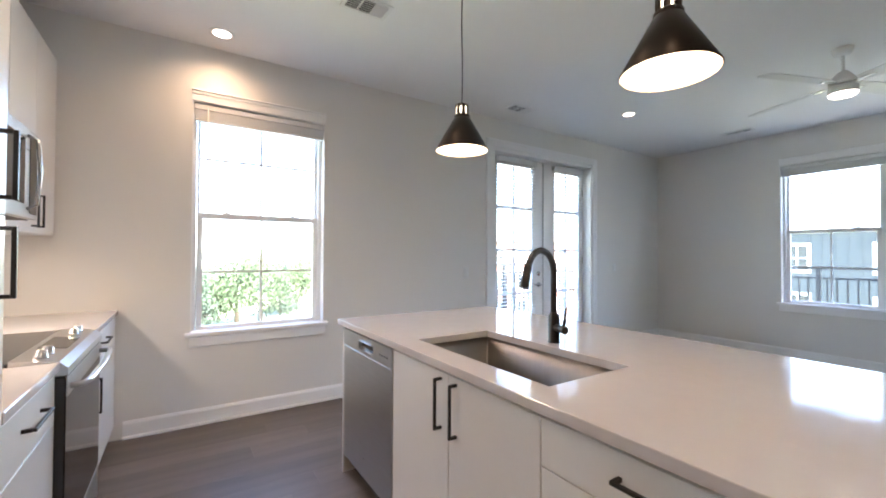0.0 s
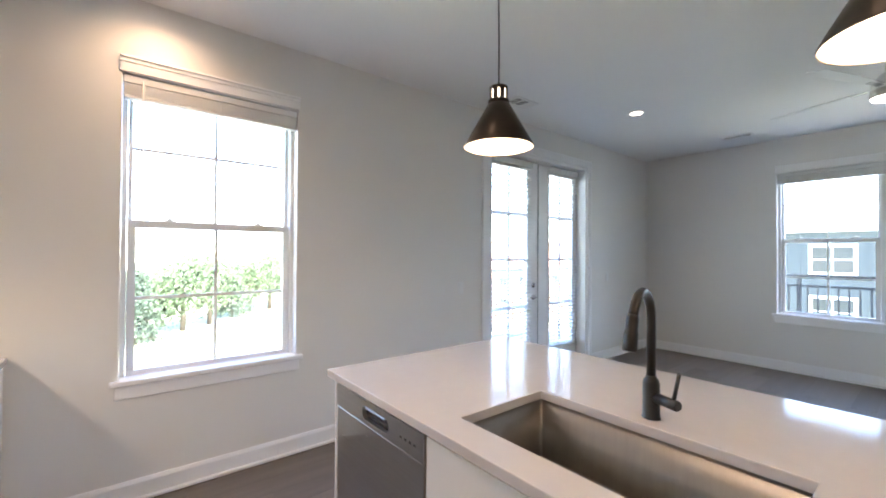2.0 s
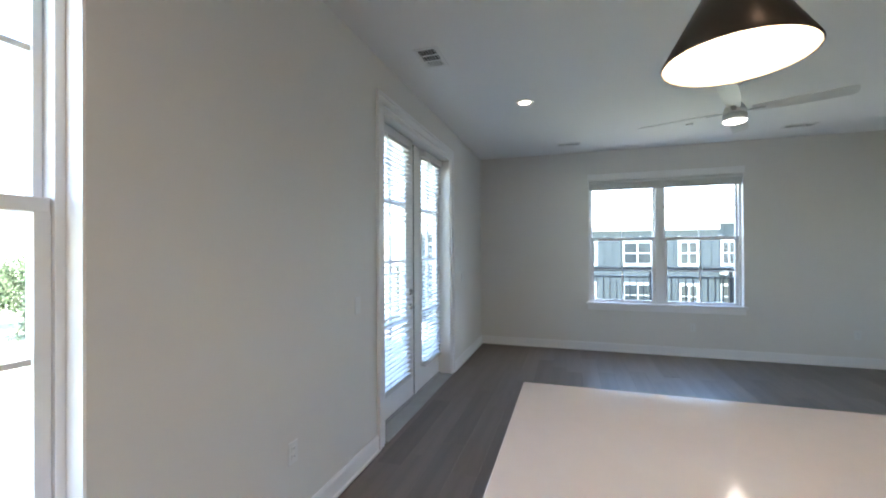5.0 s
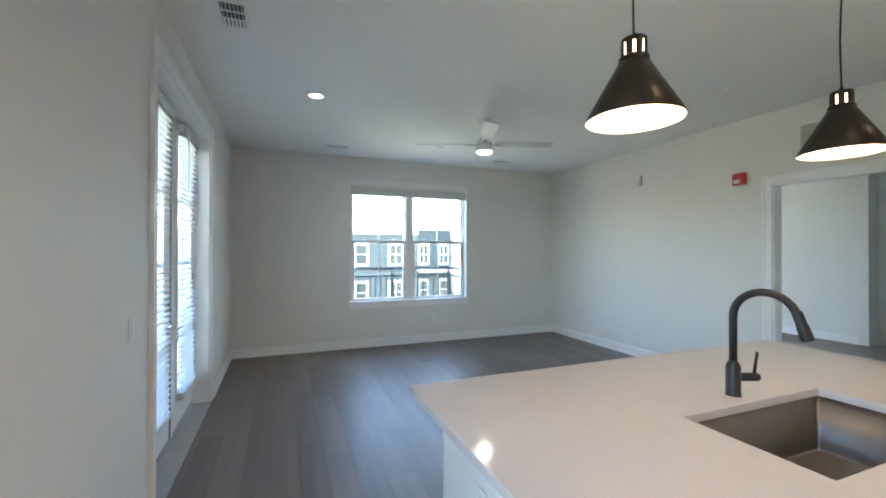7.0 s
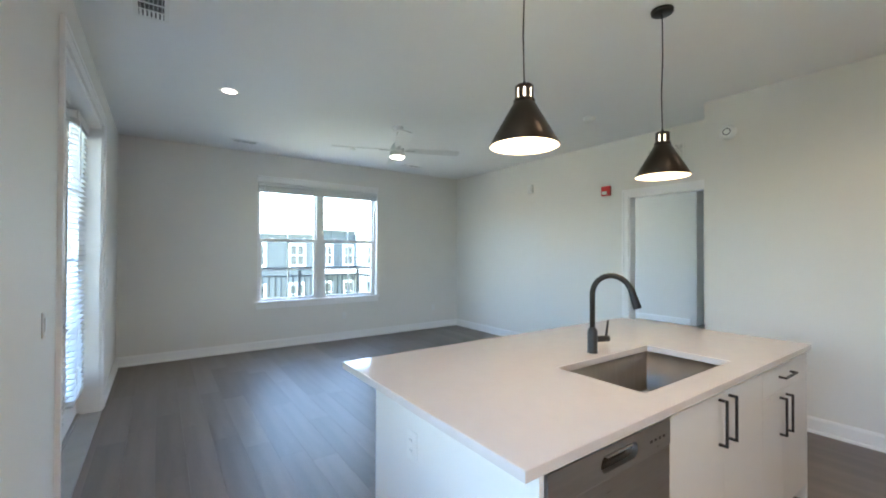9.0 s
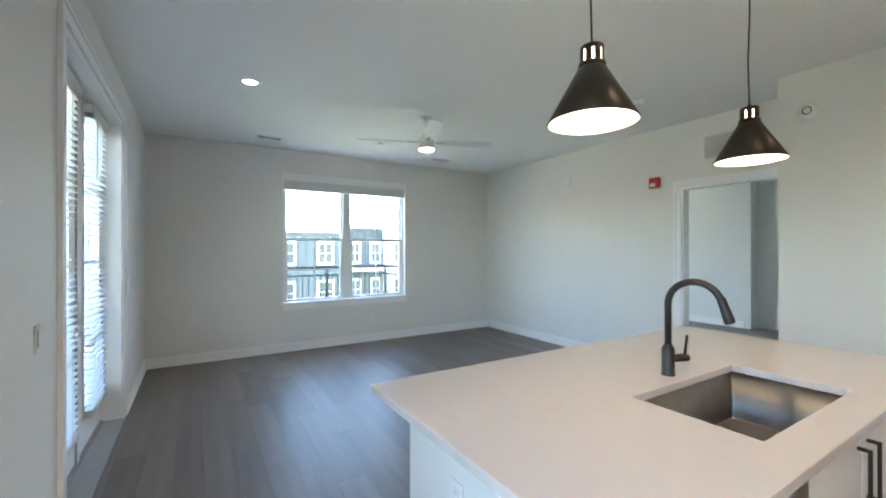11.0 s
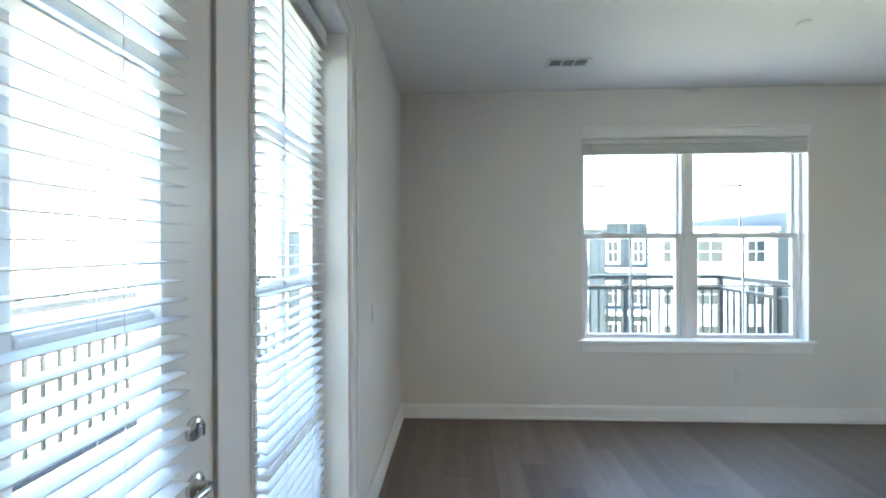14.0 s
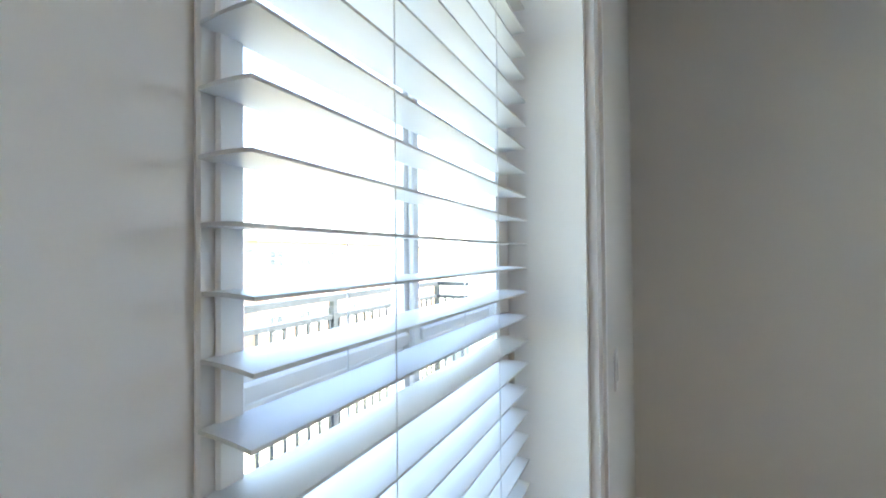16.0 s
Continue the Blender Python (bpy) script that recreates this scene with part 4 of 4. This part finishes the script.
k = part("vent_ring", lathe([(0.034, 0.0435), (0.030, 0.046), (0.026, 0.0435)], 28), VENTDARK, co)
k.rotation_euler = (radians(-90), 0, 0)

al = thing("fire_alarm", (3.61, S, 2.29), "red wall-mounted fire alarm strobe", "fire alarm")
part("housing", boxes((-0.065, 0.065, 0.001, 0.045, -0.065, 0.065), bevel=0.008), REDPLASTIC, al)
part("strobe_lens", boxes((-0.028, 0.04, 0.0455, 0.062, -0.048, -0.005), bevel=0.006), PLASTIC, al, "clear white strobe lens")
th = thing("wall_sounder", (4.965, S, 2.49), "white wall-mounted alarm sounder", "alarm")
part("housing", boxes((-0.05, 0.05, 0.001, 0.035, -0.07, 0.07), bevel=0.006), PLASTIC, th)
part("strobe_lens", boxes((-0.022, 0.022, 0.0355, 0.048, -0.035, 0.01), bevel=0.004), PLASTIC, th)

rv = thing("return_air_grille", (2.85, S, 2.60), "white louvred return air grille above doorway", "air grille")
# dark plate on the wall gives the shade behind the louvres
part("backing", boxes((-0.20, 0.20, 0.001, 0.003, -0.12, 0.12)), VENTDARK, rv)
bm = bmesh.new()
for a, b, c, d in ((-0.225, 0.225, -0.145, -0.12), (-0.225, 0.225, 0.12, 0.145), (-0.225, -0.20, -0.12, 0.12), (0.20, 0.225, -0.12, 0.12)):
    box(bm, a, b, 0.001, 0.012, c, d)
part("frame", bm, WALL, rv)
me = mesh_of("slat", boxes((-0.20, 0.20, -0.001, 0.001, -0.009, 0.009)), WALL)
for i in range(14):
    part("slat", me, WALL, rv).matrix_local = pose(0, 0.0095, -0.111 + i * 0.017, 35, 0, 0)


def plate(x, y, z, rz, kind_, label):
    """Wall plate with a rocker or two sockets; faces its own -y."""
    ob = thing("light_switch" if kind_ == "switch" else "wall_outlet", (x, y, z), label, "switch" if kind_ == "switch" else "outlet", rz=rz)
    part("cover_plate", boxes((-0.036, 0.036, -0.007, -0.0005, -0.058, 0.058), bevel=0.003), PLASTIC, ob)
    if kind_ == "switch":
        part("rocker", boxes((-0.017, 0.017, -0.011, -0.0072, -0.033, 0.033), bevel=0.002), PLASTIC, ob)
    else:
        for dz in (-0.02, 0.02):
            s = part("socket", boxes((-0.016, 0.016, -0.0095, -0.0072, dz - 0.014, dz + 0.014), bevel=0.002), PLASTIC, ob)
            for dx in (-0.006, 0.006):
                part("slot", boxes((dx - 0.001, dx + 0.001, -0.0098, -0.0096, dz - 0.002, dz + 0.007)), VENTDARK, s)


plate(3.01, N, 1.12, 0, "switch", "white rocker light switch beside balcony doors")
plate(2.34, N, 0.45, 0, "outlet", "white duplex outlet low on wall")
plate(1.80, 3.041, 0.71, 180, "outlet", "white duplex outlet on island end panel")
plate(E, 1.30, 0.40, 270, "outlet", "white duplex outlet low on wall")
plate(E, -0.5, 0.40, 270, "outlet", "white duplex outlet low on wall")
plate(5.75, N, 1.14, 0, "switch", "white rocker light switch beside balcony doors")

# ---- balcony ----
BX0, BX1, BY0, BY1 = 2.75, 8.96, 0.15, 6.70
solid("balcony_slab", boxes((BX0, BX1, N + NT, BY1, -0.35, -0.10), (E + NT, BX1, BY0, N + NT, -0.35, -0.10)), DECK, "pale concrete balcony slab", "balcony")


def railing(x0, y0, x1, y1, posts):
    ob = thing("balcony_railing", label="dark metal balcony railing with upright pickets", category="railing")
    dx, dy = x1 - x0, y1 - y0
    ln = math.hypot(dx, dy)
    ux, uy = dx / ln, dy / ln
    def bar(z, h, w):
        return boxes((min(x0, x1) - w * abs(uy), max(x0, x1) + w * abs(uy), min(y0, y1) - w * abs(ux), max(y0, y1) + w * abs(ux), z - h, z + h))
    part("top_rail", bar(1.135, 0.026, 0.03), RAIL, ob)
    part("mid_rail", bar(0.975, 0.02, 0.02), RAIL, ob)
    part("bottom_rail", bar(0.01, 0.02, 0.02), RAIL, ob)
    n = int(ln / 0.115)
    me = mesh_of("picket", boxes((-0.0105, 0.0105, -0.0105, 0.0105, 0.03, 0.96)), RAIL)
    for i in range(1, n):
        s = i / n * ln
        part("picket", me, RAIL, ob).location = (x0 + ux * s, y0 + uy * s, 0)
    pm = mesh_of("post", boxes((-0.028, 0.028, -0.028, 0.028, -0.10, 1.16)), RAIL)
    for s in posts:
        part("post", pm, RAIL, ob).location = (x0 + ux * s, y0 + uy * s, 0)


railing(8.9, 0.22, 8.9, 6.60, (0, 1.27, 2.54, 3.8, 5.06, 6.38))
railing(BX0 + 0.05, 6.60, 8.87, 6.60, (0, 1.45, 2.85, 4.25))
railing(E + NT + 0.02, 0.22, 8.87, 0.22, (0.03, 0.75))
railing(BX0 + 0.05, N + NT + 0.02, BX0 + 0.05, 6.57, (0.03,))

# ---- outside ----
GZ = -7.2
gm = bmesh.new()
bmesh.ops.create_grid(gm, x_segments=60, y_segments=60, size=900)
for v in gm.verts:
    v.co.z = GZ + (max(0, v.co.y - 45) * 0.02 if v.co.y < 300 else 5.1)
solid("ground", gm, GRASS, "sunlit dry grass ground", "ground")
solid("road", boxes((-60, 32, 33, 45, GZ - 0.05, GZ + 0.03)), ASPHALT, "pale sunlit concrete car park", "road")
solid("own_building_lower", boxes((W - 0.15, E + NT, -8, N + NT, GZ, -0.36), (W - 12, W - 0.2, -8, N + NT, GZ, 3.4)), SIDINGGREY, "grey siding of the building below the flat", "building")


def far_window(parent, xf, y, z, w, h, nx):
    """Window with white surround on a wall that faces -x (nx -1) or -y (nx 0)."""
    def bx(a, b, d0, d1, c, e):
        return boxes((xf - d1, xf - d0, y + a, y + b, z + c, z + e)) if nx else boxes((xf + a, xf + b, y - d1, y - d0, z + c, z + e))
    wn_ = part("window", bx(-w / 2 - 0.14, w / 2 + 0.14, 0.001, 0.06, -0.16, h + 0.16), SIDINGWHITE, parent, "white-trimmed window")
    for k in range(2):
        a = -w / 2 + k * w / 2
        for j in range(2):
            part("pane", bx(a + 0.05, a + w / 2 - 0.05, 0.0605, 0.07, j * h / 2 + 0.04, (j + 1) * h / 2 - 0.04), FARGLASS, wn_)


def block(label, x0, y0, y1, top, mat, wins, bands=True, depth=14):
    b = thing("apartment_building", label=label, category="building", group="apartment buildings opposite")
    part("wall", boxes((x0, x0 + depth, y0, y1, GZ, top)), mat, b)
    part("roof", boxes((x0 - 0.25, x0 + depth + 0.25, y0 - 0.02, y1 + 0.02, top, top + 0.35)), ROOFGREY if not bands else SIDINGWHITE, b)
    bm = bmesh.new()
    y = y0 + 0.4
    while y < y1:
        box(bm, x0 - 0.03, x0 - 0.001, y - 0.03, y + 0.03, GZ, top)
        y += 0.6
    part("batten", bm, mat, b)
    for y, w in wins:
        for z in (0.42, -2.75, -5.9):
            far_window(b, x0, y, z, w, 1.6, -1)
    return b


block("grey-sided apartment building with white-trimmed windows", 34.0, -7.2, 17, 2.9, SIDINGGREY, [(-5.3, 1.1), (-1.9, 1.9), (1.6, 1.1), (5.5, 1.9), (10, 1.1), (14, 1.9)])
tw = block("slate-sided stair tower with white balcony bands", 34.6, -10.6, -7.22, 3.35, SIDINGDARK, [(-8.0, 0.8), (-9.9, 0.8)], False)
for z in (0.0, -3.15, -6.3):
    part("balcony", boxes((33.1, 34.59, -10.58, -7.24, z - 0.3, z)), SIDINGWHITE, tw)
    part("balcony_rail", boxes((33.12, 33.16, -10.56, -7.26, z + 1.0, z + 1.06), *[(33.13, 33.15, -10.5 + i * 0.16, -10.48 + i * 0.16, z, z + 1.0) for i in range(20)]), RAIL, tw)
block("white-sided apartment building with grey-framed windows", 34.0, -19.8, -10.62, 2.7, SIDINGWHITE, [(-12.1, 1.3), (-14.9, 1.9), (-18.2, 1.3)])
block("grey-sided apartment wing with white-trimmed windows", 31.0, -40, -19.82, 4.1, SIDINGGREY, [(-21.9, 1.9), (-26, 1.9), (-30, 1.1), (-35, 1.9)])


def brick_block(x0, x1, y0, top):
    b = thing("brick_building", label="tan brick apartment building with white windows, far off", category="building")
    part("wall", boxes((x0, x1, y0, y0 + 12, GZ, top)), BRICK, b)
    part("roof", boxes((x0 - 0.3, x1 + 0.3, y0 - 0.3, y0 + 12.3, top, top + 0.5)), SIDINGWHITE, b)
    x = x0 + 2
    while x < x1 - 1:
        for z in (0.5, -2.6, -5.7):
            far_window(b, x, y0, z, 1.6, 1.6, 0)
        x += 3.6


brick_block(29, 62, 36, 3.0)

lampp = thing("street_lamp", (16.5, 21.0, GZ), "street lamp with dark head and pale pole", "street lamp")
part("pole", tube([(0, 0, 0), (0, 0, 8.9)], [0.09, 0.06], 10), PLASTIC, lampp)
part("lamp_head", boxes((-0.55, 0.55, -0.16, 0.16, 8.9, 9.05), bevel=0.03), RAIL, lampp)


def tree(x, y, z, h, r, mat, conifer, label):
    """Tapered trunk with limbs and a crown of many small leaf sprays."""
    ob = thing("tree", (x, y, z), label, "tree", "trees beyond the lawn")
    rnd = random.Random(int(x * 31 + y * 17))
    bm = tube([(0, 0, 0), (0.05, 0.02, h * 0.4), (0, 0.05, h * 0.95)], [r * 0.07, r * 0.05, r * 0.01], 8)
    vs, fs = [], []
    def spray(c, s):
        d = Vector((rnd.gauss(0, 1), rnd.gauss(0, 1), rnd.gauss(0, 0.5))).normalized()
        u = d.orthogonal().normalized()
        v = d.cross(u)
        k = len(vs)
        for a, q in ((-1, 0), (-0.2, 0.55), (1, 0.1), (0.1, -0.5)):
            vs.append(c + u * a * s + v * q * s)
        fs.append((k, k + 1, k + 2, k + 3))
    limbs = []
    n = 60 if conifer else 46
    for i in range(n):
        f = (i + 0.5) / n
        zz = h * (0.08 + 0.88 * f) if conifer else h * (0.3 + 0.6 * f)
        ang = i * 2.4 + rnd.uniform(-0.3, 0.3)
        reach = (r * (1.05 - f) if conifer else r * math.sin(math.pi * (0.25 + 0.7 * f))) * rnd.uniform(0.7, 1.15)
        tip = Vector((math.cos(ang) * reach, math.sin(ang) * reach, zz + (-0.12 if conifer else 0.35) * reach))
        root = Vector((0, 0, zz - (0 if conifer else 0.2 * h)))
        limbs.append((root, tip))
        for k in range(60):
            g = rnd.uniform(0.25, 1.05)
            c = root.lerp(tip, g) + Vector((rnd.gauss(0, 1), rnd.gauss(0, 1), rnd.gauss(0, 0.8))) * (0.13 * r if conifer else 0.2 * r)
            spray(c, rnd.uniform(0.10, 0.22) * (1 if conifer else 1.15))
    trunk = part("trunk", bm, BARK, ob)
    lb = bmesh.new()
    for a, b in limbs[::3]:
        t = tube([a, a.lerp(b, 0.5), b], [0.05, 0.03, 0.01], 5)
        me_ = bpy.data.meshes.new("tmp")
        t.to_mesh(me_)
        t.free()
        lb.from_mesh(me_)
        bpy.data.meshes.remove(me_)
    part("limbs", lb, BARK, ob)
    me = bpy.data.meshes.new("crown")
    me.from_pydata(vs, [], fs)
    me.materials.append(mat)
    part("crown", me, mat, ob)


rt = random.Random(5)
GREEN = ((LEAFA, True, "green conifer at the edge of the lawn"), (LEAFB, False, "green broadleaf tree at the edge of the lawn"))


def row_tree(deg, d, h, con):
    """A tree of the row, by bearing and distance from the kitchen window."""
    mat, cone, label = GREEN[0 if con else 1]
    x, y = 0.45 + d * math.cos(radians(deg)), 1.6 + d * math.sin(radians(deg))
    tree(x, y, GZ + max(0, y - 45) * 0.02, h, h * (0.40 if con else 0.46), mat, cone, label)


# the trees before the kitchen window, then the row on to the east and west
for deg, d, h, con in ((91.5, 44, 6.0, True), (88.6, 46, 7.0, True), (86.6, 50, 6.4, False), (84.0, 51, 8.6, False), (81.2, 54, 8.8, False), (78.8, 58, 7.0, True), (76.8, 62, 7.2, False), (74.4, 64, 9.4, False), (72.2, 68, 7.0, False), (69.8, 71, 7.4, True)):
    row_tree(deg, d, h, con)
for k in range(8):
    row_tree(95.5 + k * 3.4 + rt.uniform(-0.8, 0.8), rt.uniform(43, 52), rt.uniform(5, 9), rt.random() < 0.5)
for k in range(9):
    row_tree(67 - k * 2.6 + rt.uniform(-0.8, 0.8), rt.uniform(52, 66), rt.uniform(6, 9.5), rt.random() < 0.4)
for x, y, h in ((-0.6, 25, 2.6), (-2.2, 24.5, 2.4)):
    tree(x, y, GZ, h, h * 0.5, LEAFB, False, "low green shrub below the kitchen window")

# ---- floor planks ----
PW, PL = 0.180, 1.22
plank_meshes = {}


def lay_plank(x0, x1, y):
    """One plank from x0 to x1; planks of one length share their mesh."""
    key = round(x1 - x0, 2)
    if key not in plank_meshes:
        h = (x1 - x0) / 2
        plank_meshes[key] = mesh_of("plank", box(bmesh.new(), -h + 0.0002, h - 0.0002, -PW / 2 + 0.0002, PW / 2 - 0.0002, -0.0085, 0.0, 0.0006), PLANK)
    part("plank", plank_meshes[key], PLANK, floor).location = ((x0 + x1) / 2, y, 0)


rp = random.Random(3)
y = S - 0.1 + PW / 2
while y < N + 0.02:
    lo, hi = (W if y > SB - 0.1 else JX) - 0.04, E + 0.04
    x = lo - rp.uniform(0.1, 1.1)
    while x < hi:
        a, b = max(x, lo), min(x + PL, hi)
        if b - a > 0.02:
            lay_plank(a, b, y)
        x += PL
    y += PW
bm = bmesh.new()
y = S - 0.1 - PW / 2
while y > -5.2:
    x = 1.0 + rp.uniform(0, 1.2)
    while x < 9:
        box(bm, x - PL / 2 + 0.001, x + PL / 2 - 0.001, y - PW / 2 + 0.0006, y + PW / 2 - 0.0006, -0.0085, 0)
        x += PL
    y -= PW
tagged(part("planks_next_room", bm, PLANK, floor), kind="stuff")
